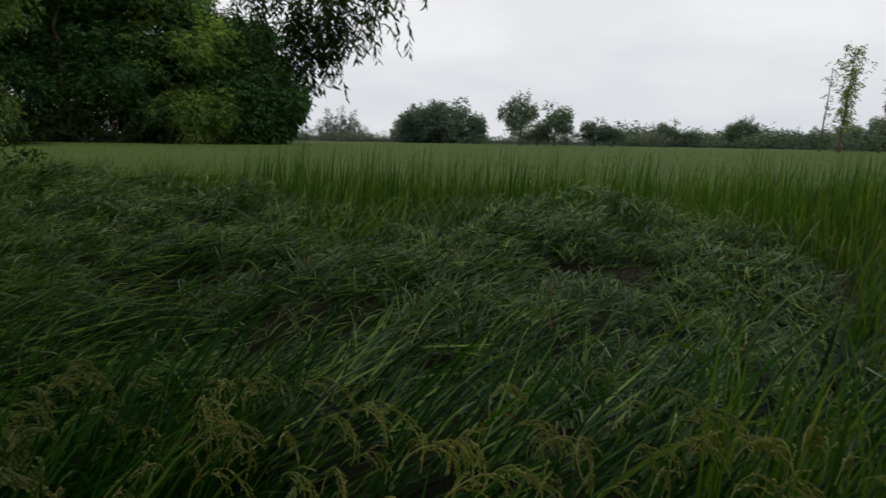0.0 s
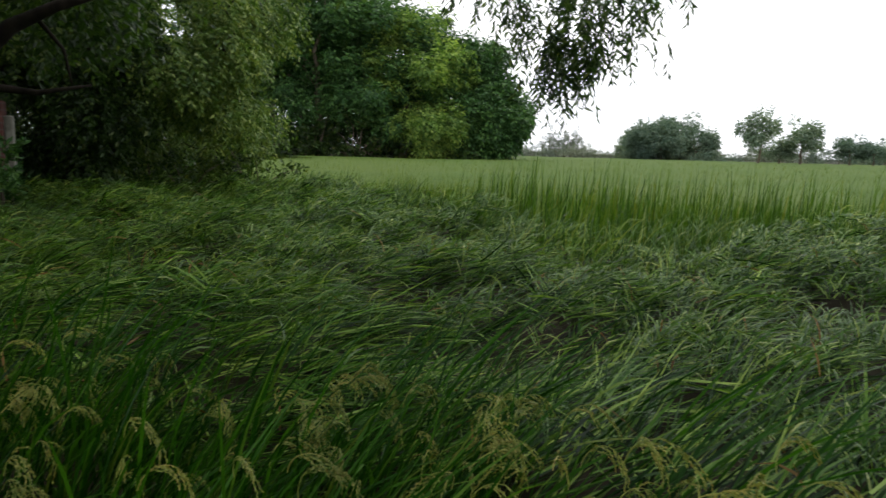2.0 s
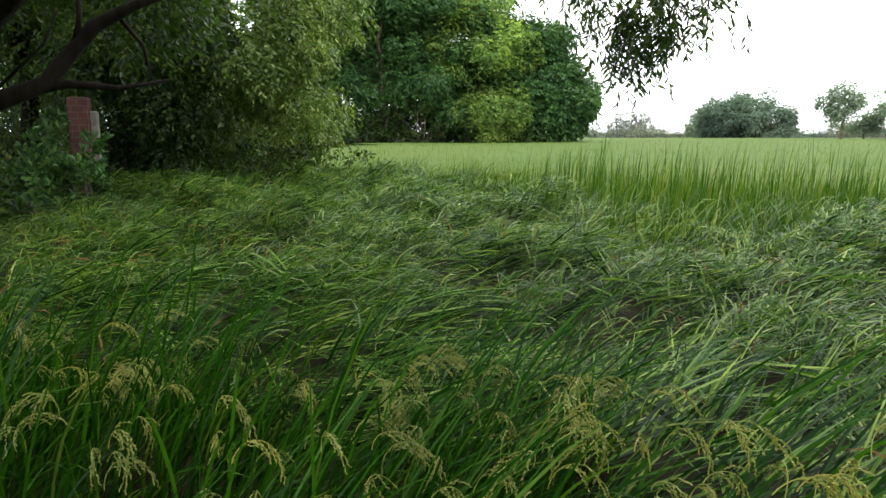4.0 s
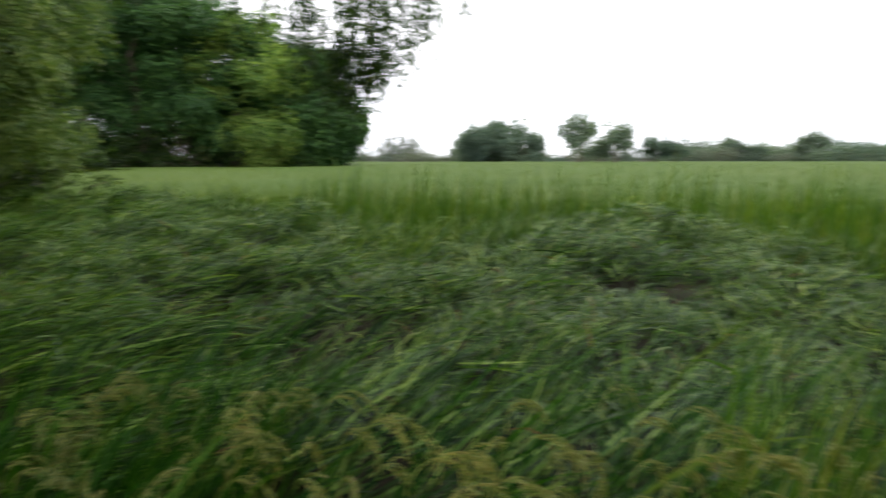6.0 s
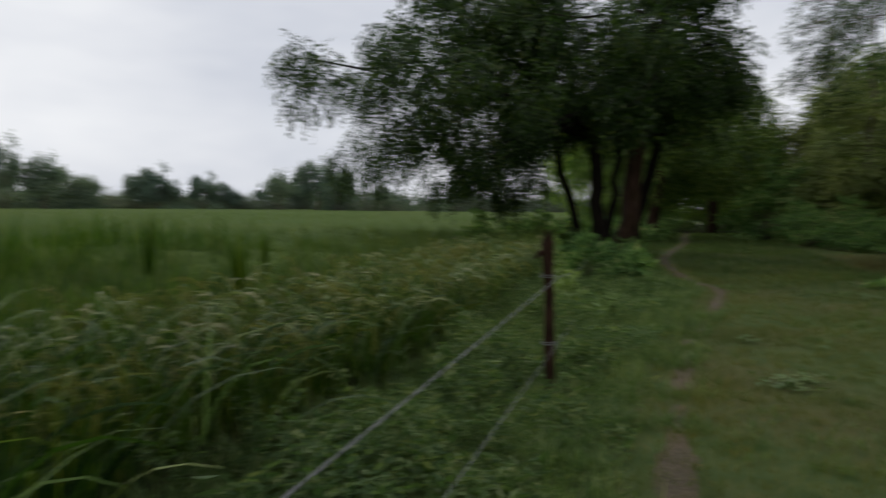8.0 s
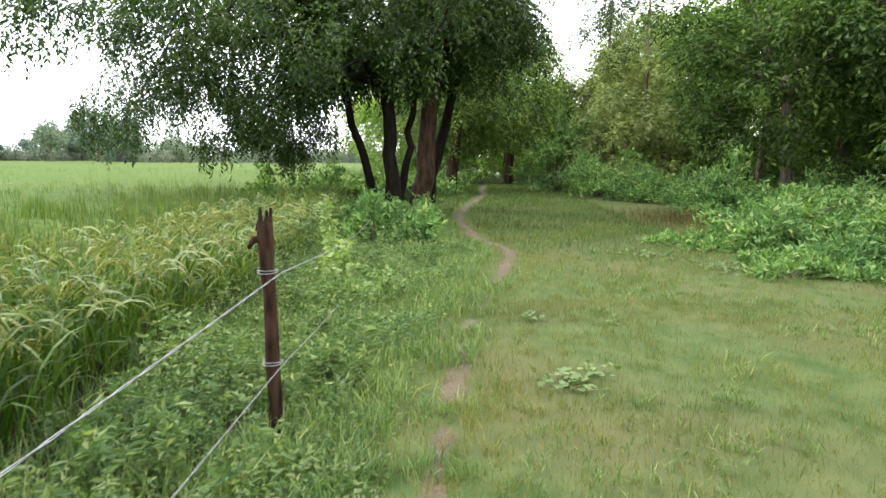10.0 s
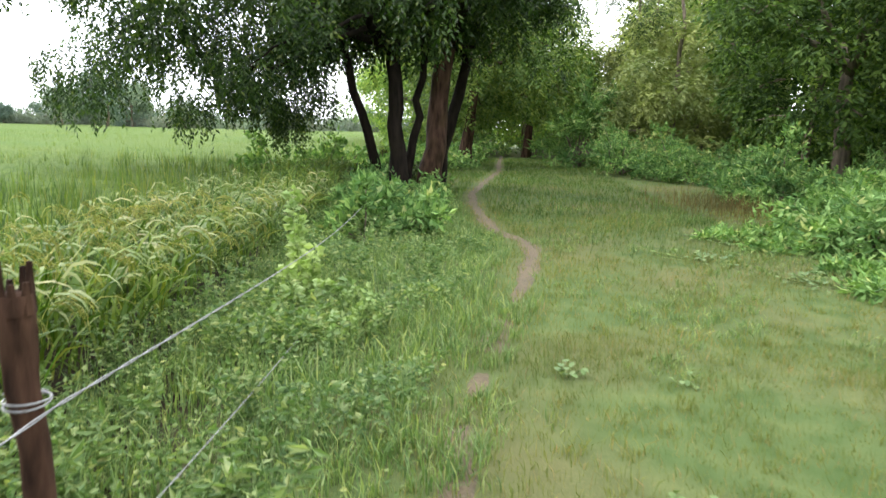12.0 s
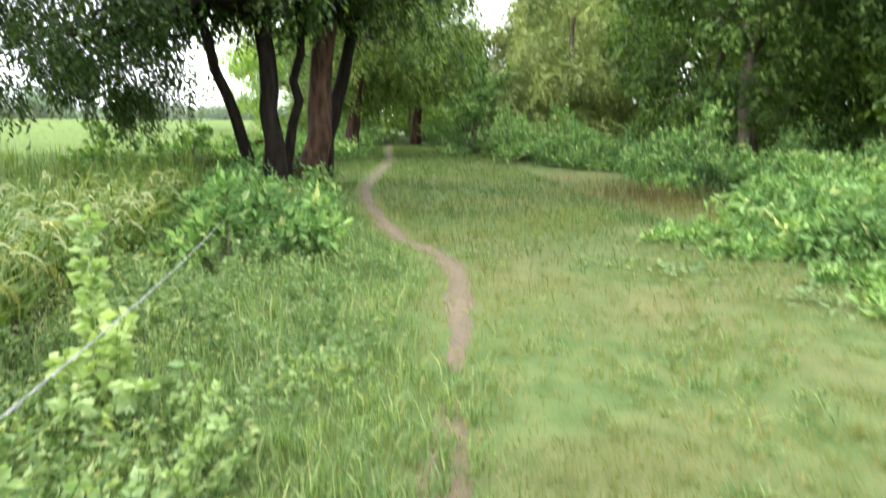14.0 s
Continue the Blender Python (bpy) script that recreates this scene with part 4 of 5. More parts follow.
def put_far():
    rng = random.Random(9)
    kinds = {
        "round": far_tree(81, 9.0, 4.4, 0.03, FAR_HAZELEAF, "rounded tree beyond the rice field, haze in its grey-green colour", 1900),
        "open": far_tree(82, 9.0, 3.2, 0.3, FAR_HAZELEAF, "open-crowned tree standing in the far field", 900, 0.55, 17, 0.3),
        "bush": far_tree(83, 4.0, 3.2, 0.0, FAR_HAZELEAF, "low bushy tree in the distant tree line", 320),
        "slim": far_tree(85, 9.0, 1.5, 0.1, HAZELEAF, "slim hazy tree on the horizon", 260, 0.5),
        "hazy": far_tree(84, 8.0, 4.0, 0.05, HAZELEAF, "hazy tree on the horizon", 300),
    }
    for o in kinds.values():
        o.location = (0, 260, 0)

    def drop(kind, heading, dist, s, sz=1.0):
        x, y = polar(heading, dist)
        c = copy_thing(kinds[kind], pose(x, y, 0, 0, 0, rng.uniform(0, 360)))
        c.scale = (s, s, s * sz)
    # clump of rounded trees and the open pair beyond the rice
    for hd, ds, s in ((-2.0, 150, 0.9), (-0.7, 148, 1.0), (0.7, 152, 1.08), (1.7, 150, 0.85), (-3.0, 156, 0.65), (2.6, 158, 0.5)):
        drop("round", hd, ds, s)
    for hd, ds, s, z in ((6.2, 118, 0.8, 1.25), (9.0, 122, 0.85, 1.0), (12.2, 125, 0.7, 0.85), (13.6, 125, 0.62, 0.85), (7.6, 124, 0.7, 0.7)):
        drop("open", hd, ds, s, z)
    for hd, z in ((-9.9, 0.8), (-9.3, 1.2), (-8.7, 0.9), (-8.2, 1.35), (-7.7, 0.85), (-7.2, 1.1), (-6.6, 0.6)):
        drop("slim", hd, 230, 0.9 + 0.15 * rng.random(), z)
    # the long tree line round the far side
    h = -12.0
    while h < 88:
        d = 215 if h < 5 else (170 if h < 30 else 150)
        if h > 62:
            d = 120
        s = rng.uniform(0.8, 1.25) * d / 150
        drop("bush" if (22 < h < 45) or rng.random() < 0.3 else "hazy", h, d * rng.uniform(0.97, 1.05), s if 22 < h < 45 else s * 0.62, rng.uniform(0.75, 1.15) * (0.55 if h < 5 else 0.95))
        if rng.random() < 0.5:
            drop("hazy", h + rng.uniform(-1, 1), d * 1.3, rng.uniform(0.55, 0.85), 1.0)
        if h > 14 and rng.random() < 0.4:
            drop("open", h + rng.uniform(-0.6, 0.6), d * 1.02, rng.uniform(0.5, 0.95), rng.uniform(0.85, 1.25))
        if h > 14:
            drop("bush", h + rng.uniform(-0.5, 0.5), d * 1.12, rng.uniform(0.9, 1.3) * d / 150, rng.uniform(0.7, 1.2))
        h += rng.uniform(0.9, 1.4)
    for hd, ds, s, z in ((35.2, 130, 1.0, 1.35), (36.8, 132, 1.0, 1.4), (39.3, 130, 0.65, 2.0), (41.6, 135, 1.0, 1.06), (43.3, 140, 0.85, 0.9), (48.3, 150, 0.6, 1.1), (52.5, 150, 0.75, 1.15), (58.3, 140, 0.75, 1.2), (61.2, 130, 1.0, 1.1), (62.6, 125, 0.8, 1.15)):
        drop("open" if z > 1.05 else "round", hd, ds, s, z)
    for o in list(kinds.values()):
        for c in o.children_recursive:
            bpy.data.objects.remove(c)
        bpy.data.objects.remove(o)


put_far()


def pole_tree(heading, dist, h, leafy, seed):
    """A lopped, narrow tree: a bare pole with a leafy column."""
    rng = np.random.default_rng(seed)
    x, y = polar(heading, dist)
    root = tagged(new("lopped_tree"), "narrow lopped tree standing above the tree line" if leafy else "bare thin pole-like tree above the tree line", "tree")
    root.location = (x, y, 0)
    pts, r = stem(rng, (0, 0, 0), (h * 0.06, 0, h), 0.2 if leafy else 0.13, 0.05, 8, 0.12)
    v, f = tube(pts, r, 7)
    part("trunk", mesh_of("trunk", v, f, BARK_GREY, True), root)
    n = 420 if leafy else 22
    u = rng.uniform(0.25, 1.0, n)
    c = np.stack([h * 0.06 * u, 0 * u, h * u], 1) + rng.normal(0, 1, (n, 3)) * np.stack([0.55 + 0.35 * np.sin(u * 9), 0.6 + 0 * u, 0.4 + 0 * u], 1) * (1.0 if leafy else 0.2)
    v, f = sprays(rng, c, rng.normal(0, 1, (n, 3)), 4, np.full(n, 0.2), np.full(n, 0.42), np.full(n, 0.2), 0.15)
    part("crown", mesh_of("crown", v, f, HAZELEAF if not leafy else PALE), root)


pole_tree(29.5, 105, 14.2, True, 1)
pole_tree(28.3, 108, 11.8, False, 2)
pole_tree(31.9, 108, 11.0, False, 3)

# ---------------------------------------------------------------- woodland right of the path
RIGHT_SPOTS = [
    # x, y, height, radius, leaf, low, label
    (27.0, -11.0, 9.5, 3.8, DARKLEAF, 0.05, "dense dark broad-leaved tree behind the shrubs"),
    (22.5, -12.2, 9.5, 3.6, DARKLEAF, 0.34, "dark glossy tree rising over the shrub bank"),
    (31.0, -14.5, 11.0, 4.2, WOODLAND, 0.1, "tall green tree in the woodland"),
    (19.5, -15.5, 9.0, 3.8, WOODLAND, 0.1, "leafy woodland tree behind the shrub bank"),
    (14.0, -14.5, 8.5, 3.6, DARKLEAF, 0.08, "dark leafy tree at the clearing's edge"),
    (38.0, -8.6, 6.8, 3.3, PALE, 0.03, "pale feathery yellow-green tree beyond the shrubs"),
    (45.0, -13.5, 9.0, 3.6, PALE, 0.03, "pale feathery tree in the woodland edge"),
    (36.0, 0.95, 9.5, 4.4, NEEM_LIGHT, 0.24, "neem tree standing behind by the footpath"),
    (47.0, -2.2, 9.0, 3.4, NEEM_LIGHT, 0.24, "neem tree farther along the footpath"),
    (54.0, 2.0, 10.5, 4.6, NEEM_LIGHT, 0.16, "light green tree far along the footpath"),
    (64.0, -4.0, 7.5, 4.0, NEEM_LIGHT, 0.1, "light green tree at the end of the footpath"),
    (56.0, -2.5, 9.0, 4.4, WOODLAND, 0.04, "leafy green tree where the path leaves the view"),
    (50.0, 4.5, 8.0, 4.0, WOODLAND, 0.03, "leafy green tree behind the neems"),
    (60.0, 6.0, 9.0, 4.6, WOODLAND, 0.03, "green tree between field and path"),
    (70.0, -8.0, 6.5, 4.0, WOODLAND, 0.05, "green tree closing the clearing"),
    (75.0, 4.0, 9.0, 4.5, WOODLAND, 0.05, "green tree closing the view along the path"),
    (36.0, -13.5, 12.5, 4.2, WOODLAND, 0.05, "tall leafy tree behind the pale ones"),
    (52.0, -9.0, 6.0, 3.6, WOODLAND, 0.05, "leafy tree far in the woodland"),
    (58.0, -14.0, 13.0, 5.0, WOODLAND, 0.05, "tall tree deep in the woodland"),
    (25.0, -17.0, 12.5, 4.4, WOODLAND, 0.05, "tall leafy tree over the dark thicket"),
    (47.0, -10.0, 10.5, 3.6, PALE, 0.1, "pale tall feathery tree behind the shrub bank"),
    (33.0, -19.0, 12.0, 4.2, WOODLAND, 0.05, "tall leafy tree at the back of the woodland"),
    (28.5, -20.5, 11.0, 4.2, WOODLAND, 0.05, "leafy tree at the back of the woodland"),
    (40.0, -19.5, 12.0, 4.4, WOODLAND, 0.05, "tall tree at the back of the woodland"),
    (9.0, -16.0, 8.0, 3.6, WOODLAND, 0.08, "leafy tree by the clearing"),
    (3.0, -17.0, 8.5, 3.8, WOODLAND, 0.08, "leafy tree at the clearing's back"),
    (-5.0, -15.0, 9.0, 4.0, WOODLAND, 0.08, "leafy tree closing the clearing behind"),
]
for k, (sx, sy, sh, sr, mat, low, lab) in enumerate(RIGHT_SPOTS):
    wide = 0.09 if mat is DARKLEAF else 0.095
    simple_tree("woodland_tree", sx, sy, sh, sr, 120 + k, mat, BARK_RED if 6 < k < 10 or k == 1 else BARK_GREY, lab, low, nclus=120 if k < 5 else 90, radius=0.56 if k < 5 else 0.8, nspray=(4600 if mat is DARKLEAF else 5600) if 10 < sx < 56 else 2200, count=5, gap=0.12, length=0.22 if mat is DARKLEAF else 0.26, width=wide, droop=0.16, nlimb=5)


def tall_thin(x, y, h, seed, lab):
    """A tall thin tree with a sparse, airy top."""
    rng = np.random.default_rng(seed)
    stems = [stem(rng, (0, 0, 0), (rng.normal(0, 0.4), rng.normal(0, 0.3), h * 0.85), 0.13, 0.05, 9, 0.1)]
    blobs = [(0, 0, h * 0.82, 1.7, 1.7, h * 0.2), (0.8, 0.8, h * 0.55, 1.2, 1.2, h * 0.12)]
    tree("thin_tree", (x, y, 0), stems, blobs, seed, NEEM, BARK_GREY, lab, nclus=26, radius=0.7, nspray=1100, count=5, gap=0.1, length=0.17, width=0.055, droop=0.2, nlimb=6)


tall_thin(37, -8.3, 12, 201, "tall thin tree with a sparse airy crown")
tall_thin(41, -7.2, 13, 202, "tall thin tree with bare upright stem")
tall_thin(30, -11.2, 12, 203, "slender tree leaning over the dark thicket")


def leaning_trunk():
    rng = np.random.default_rng(77)
    tree("thin_tree", (13.2, -8.3, 0), [stem(rng, (0, 0, 0), (1.6, -0.5, 5.2), 0.11, 0.07, 8, 0.06)], [(1.6, -0.8, 6.4, 1.6, 1.6, 1.0)], 77, GROVE, BARK_RED, "slender reddish trunk leaning over the shrubs", nclus=20, radius=0.7, nspray=900, count=5, gap=0.1, length=0.17, width=0.06, droop=0.2, nlimb=4)


leaning_trunk()


# ---------------------------------------------------------------- shrubs and weeds
def shrub(name, x, y, h, r, seed, mat, label, n=320, leaf=0.14, wide=0.5, group="", category="shrub"):
    """A leafy shrub: stems fan from one foot, whorls of leaves at and below their tips."""
    rng = np.random.default_rng(seed)
    root = tagged(new(name), label, category, group)
    root.location = (x, y, float(ground_z(np.array(x), np.array(y))) - 0.02)
    ns = max(9, int(12 * r))
    ends = unit(rng.normal(0, 1, (ns, 3)) * np.array([1, 1, 0.45]) + np.array([0, 0, 0.42]))
    ends[:, 2] = np.abs(ends[:, 2])
    ends = ends * rng.uniform(0.5, 1.2, (ns, 1)) * np.array([r, r, h])
    wood = []
    at, d = [], []
    for e in ends:
        line = bent((0, 0, 0), e, 5, 0.05 * r, rng, 0.12 * h)
        wood.append(tube(line, np.linspace(0.014 * h + 0.004, 0.003, 5), 5))
        k = n // ns + 1
        u = rng.uniform(0.3, 1.0, k) ** 0.6
        i = np.minimum((u * 4).astype(int), 3)
        p = line[i] + (line[i + 1] - line[i]) * (u * 4 - i)[:, None]
        at.append(p + rng.normal(0, 0.13 * r, (k, 3)) * np.array([1, 1, 0.7]))
        d.append(rng.normal(0, 0.7, (k, 3)) + unit(e) * 0.7 + np.array([0, 0, 0.05]))
    at, d = np.concatenate(at), unit(np.concatenate(d))
    at[:, 2] = np.maximum(at[:, 2], 0.05)
    m = len(at)
    v, f = joined(wood)
    part("stem", mesh_of("stem", v, f, BARK_GREY), root)
    pieces = []
    for k in range(3):
        s = leaf * rng.uniform(0.6, 1.25, m)
        dd = unit(d + rng.normal(0, 0.75, (m, 3)) + np.array([0, 0, -0.1]))
        pieces.append(leaf_quads(rng, at, dd, s, s * wide, 0.5))
    v, f = joined(pieces)
    part("foliage", mesh_of("foliage", v, f, mat), root)
    return root


BANK = [
    # x, y, height, radius
    (32.0, -5.2, 2.1, 1.7), (30.4, -6.6, 1.7, 1.5), (32.5, -7.0, 1.7, 1.6), (28.5, -7.4, 1.5, 1.6), (26.0, -8.2, 1.6, 1.6), (23.5, -7.6, 1.35, 1.5), (21.8, -7.3, 1.7, 1.1), (20.6, -8.6, 1.5, 1.4),
    (18.5, -7.6, 1.2, 1.3), (16.8, -6.9, 1.1, 1.2), (15.6, -6.0, 0.95, 1.1), (14.9, -5.7, 0.85, 0.95), (14.9, -7.4, 1.1, 1.2), (13.6, -6.9, 0.95, 1.1), (13.0, -8.4, 1.1, 1.2), (16.6, -8.8, 1.4, 1.4), (18.8, -9.8, 1.5, 1.5),
    (11.8, -9.4, 1.2, 1.3), (10.2, -10.6, 1.3, 1.4), (24.0, -10.0, 1.8, 1.6), (35.5, -5.6, 2.0, 1.4), (38.0, -5.6, 1.7, 1.5), (42.0, -5.4, 2.4, 1.5), (36.0, -8.6, 1.9, 1.7), (46.0, -6.2, 2.2, 1.8),
]
for k, (bx, by, bh, br) in enumerate(BANK):
    shrub("shrub", bx, by, bh, br, 300 + k, SHRUB, ("leafy green shrub in the bank beside the clearing", "broad-leaved shrub with pale upper leaves")[k % 2], 1000, 0.19 if bx < 19 else 0.18, 0.25 if bx < 19 else 0.34, "shrub bank")
FRONT_BANK = [(14.2, -4.9, 0.45, 0.6), (15.2, -4.7, 0.4, 0.55), (13.3, -5.6, 0.55, 0.7), (12.4, -6.4, 0.6, 0.7), (16.3, -5.2, 0.5, 0.6), (17.4, -5.8, 0.6, 0.7), (11.6, -7.4, 0.6, 0.8), (13.2, -4.4, 0.25, 0.45), (14.6, -4.0, 0.22, 0.45), (12.2, -5.2, 0.3, 0.5), (16.0, -4.4, 0.25, 0.4), (12.9, -7.6, 0.8, 0.8), (15.6, -3.7, 0.35, 0.5), (12.2, -4.4, 0.42, 0.55), (11.6, -5.6, 0.5, 0.6)]
for k, (bx, by, bh, br) in enumerate(FRONT_BANK):
    shrub("low_shrub", bx + 0.3, by - 0.55, bh * 0.85, br * 0.9, 480 + k, SHRUB, "low lance-leaved weed bush before the shrub bank", 260, 0.16, 0.26, "weed bushes before the bank")
for k, (bx, by) in enumerate([(16.5, -12.2), (19.8, -13.0), (23.0, -14.2), (25.4, -12.8), (28.6, -13.6), (31.5, -11.8), (13.0, -11.8), (34.5, -12.0)]):
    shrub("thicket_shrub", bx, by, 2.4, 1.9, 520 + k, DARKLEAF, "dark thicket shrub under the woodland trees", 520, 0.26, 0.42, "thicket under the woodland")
for k in range(15):
    shrub("thicket_shrub", 8.0 + 3.6 * k, -19.5 - 2.5 * (k % 2) - 0.5 * (k % 3), 4.6, 2.7, 560 + k, WOODLAND, "leafy undergrowth closing the woodland", 420, 0.4, 0.42, "thicket under the woodland")
for k, (bx, by) in enumerate([(66.0, -2.5), (70.0, 1.0), (62.0, 2.5), (68.0, -6.0)]):
    shrub("thicket_shrub", bx, by, 6.0, 3.2, 590 + k, WOODLAND, "leafy undergrowth closing the woodland", 520, 0.45, 0.42, "thicket under the woodland")
shrub("palm_like_bush", 36.5, -4.1, 4.8, 1.7, 340, SHRUB, "tall green pointed-leaved bush beside the footpath", 1100, 0.45, 0.17)
for k, (bx, by, bh, br) in enumerate([(34, 1.4, 1.2, 1.5), (37, 1.9, 1.3, 1.6), (41, 1.2, 1.4, 1.6), (32, 2.6, 1.2, 1.5), (45, 1.6, 1.6, 1.8), (27.5, 2.9, 1.0, 1.3), (25.0, 4.4, 1.3, 1.4), (23.5, 5.4, 1.3, 1.3), (28.5, 4.6, 1.4, 1.5), (49, 0.5, 1.8, 2.0), (52, -3.0, 2.0, 2.2), (39, 3.4, 1.5, 1.6)]):
    shrub("shrub", bx, by, bh, br, 350 + k, SHRUB, "low green bush under the trees by the path", 340, 0.2, 0.5, "bushes under the trees")
for k, (bx, by, bh, br) in enumerate([(20.6, 2.2, 0.75, 1.0), (21.2, 1.2, 0.7, 0.9), (19.2, 1.7, 0.7, 0.95), (18.2, 2.3, 0.7, 0.9), (17.2, 1.5, 0.62, 0.8), (19.6, 0.75, 0.5, 0.6), (16.0, 1.9, 0.7, 0.8), (14.8, 0.8, 1.15, 0.7), (15.7, 1.2, 1.2, 0.8), (14.3, 1.25, 0.95, 0.6), (22.0, 3.4, 0.9, 1.0), (21.0, 4.2, 0.9, 1.0)]):
    shrub("bush", bx, by, bh, br, 370 + k, SHRUB, "bright green leafy bush at the tree's foot", 420, 0.15, 0.42, "bushes at the tree's foot")
# The darkness under the trees is put into these shrubs' leaf colour.
for k, (bx, by, bh, br) in enumerate([(-12.6, 10.2, 1.1, 1.2), (-14.2, 9.6, 1.0, 1.2), (-11.6, 11.6, 1.0, 1.1), (-13.6, 15.6, 1.3, 1.4), (-15.0, 18.0, 1.3, 1.5), (-16.8, 21, 1.4, 1.6), (-18.5, 24, 1.5, 1.7), (-10.7, 8.5, 2.1, 0.9), (-11.5, 8.3, 2.3, 0.9), (-16.5, 11.5, 1.5, 1.5), (-18, 14, 1.6, 1.6), (-10.8, 6.4, 0.8, 0.9), (-21, 29, 1.6, 1.8), (-13.0, 7.2, 1.2, 1.2), (-13.4, 11.4, 1.9, 1.6), (-15.6, 9.8, 1.9, 1.6), (-12.0, 12.6, 1.9, 1.5), (-17.5, 12.8, 2.0, 1.7), (-10.8, 13.4, 1.7, 1.5), (-12.6, 14.6, 2.2, 1.8), (-10.2, 15.2, 1.6, 1.5)]):
    shrub("shrub", bx, by, bh, br, 390 + k, GROVE if k in (1, 5, 7, 8) else NEEM, "green shrub under the neem trees, coloured dark for their shade", 420, 0.15, 0.45, "shrubs under the neem trees")


# Dark leaf colour chosen to paint the shade at the grove's foot.
for k, (bx, by, bh, br) in enumerate([(-50.4, 60.9, 5.7, 3.6), (-44.8, 61.6, 5.7, 3.6), (-39.9, 63.3, 5.7, 3.6), (-35.0, 64.4, 5.7, 3.4), (-30.5, 65.5, 5.7, 3.4), (-26.0, 67.2, 5.7, 3.1), (-22.1, 69.4, 5.7, 2.8), (-33.6, 50.4, 5.7, 3.4), (-37.8, 57.4, 5.7, 3.5), (-30.8, 44.8, 5.7, 3.1)]):
    shrub("shrub", bx, by, bh, br, 430 + k, NEEM, "undergrowth shrub beneath the grove, coloured dark for its shade", 520, 0.55, 0.5, "undergrowth of the grove")


for k, (bx, by, bh, br) in enumerate([(23.9, 2.6, 1.3, 0.8), (24.4, 1.9, 1.1, 0.8), (23.4, 3.3, 1.2, 0.8)]):
    shrub("bush", bx, by, bh, br, 460 + k, NEEM, "dark tangled bush between the tree stems", 420, 0.13, 0.4, "bushes at the tree's foot")


def lime_plant():
    """The pale, upright weed behind the fence post."""
    rng = np.random.default_rng(71)
    root = tagged(new("tall_weed"), "tall pale lime-green weed with stacked leaves by the fence", "weed")
    root.location = (10.7, 1.12, 0)
    wood, at, d = [], [], []
    for k, (ex, ey, ez) in enumerate(((0.75, 0.28, 1.05), (0.35, 0.12, 0.85), (0.1, -0.12, 0.62), (-0.15, 0.1, 0.5), (-0.45, -0.05, 0.36), (-0.3, -0.3, 0.4), (0.2, -0.4, 0.3))):
        line = bent((0, 0, 0), (ex, ey, ez), 6, 0.02, rng)
        wood.append(tube(line, np.linspace(0.006, 0.002, 6), 5))
        m = int(120 * ez + 26)
        u = rng.uniform(0.15, 1, m)
        at.append(np.stack([np.interp(u, np.linspace(0, 1, 6), line[:, j]) for j in range(3)], 1))
        d.append(unit(rng.normal(0, 1, (m, 3)) * np.array([1, 1, 0.4]) + np.array([0, 0, 0.15])))
    at, d = np.concatenate(at), np.concatenate(d)
    s = 0.085 * rng.uniform(0.6, 1.3, len(at))
    for v, f in wood:
        part("stem", mesh_of("stem", v, f, LIMEWEED), root)
    v, f = leaf_quads(rng, at + d * 0.02, d, s, s * 0.75, 0.4)
    part("foliage", mesh_of("foliage", v, f, LIMEWEED), root)


lime_plant()


POST = np.array([6.43, 0.55, 0.0])


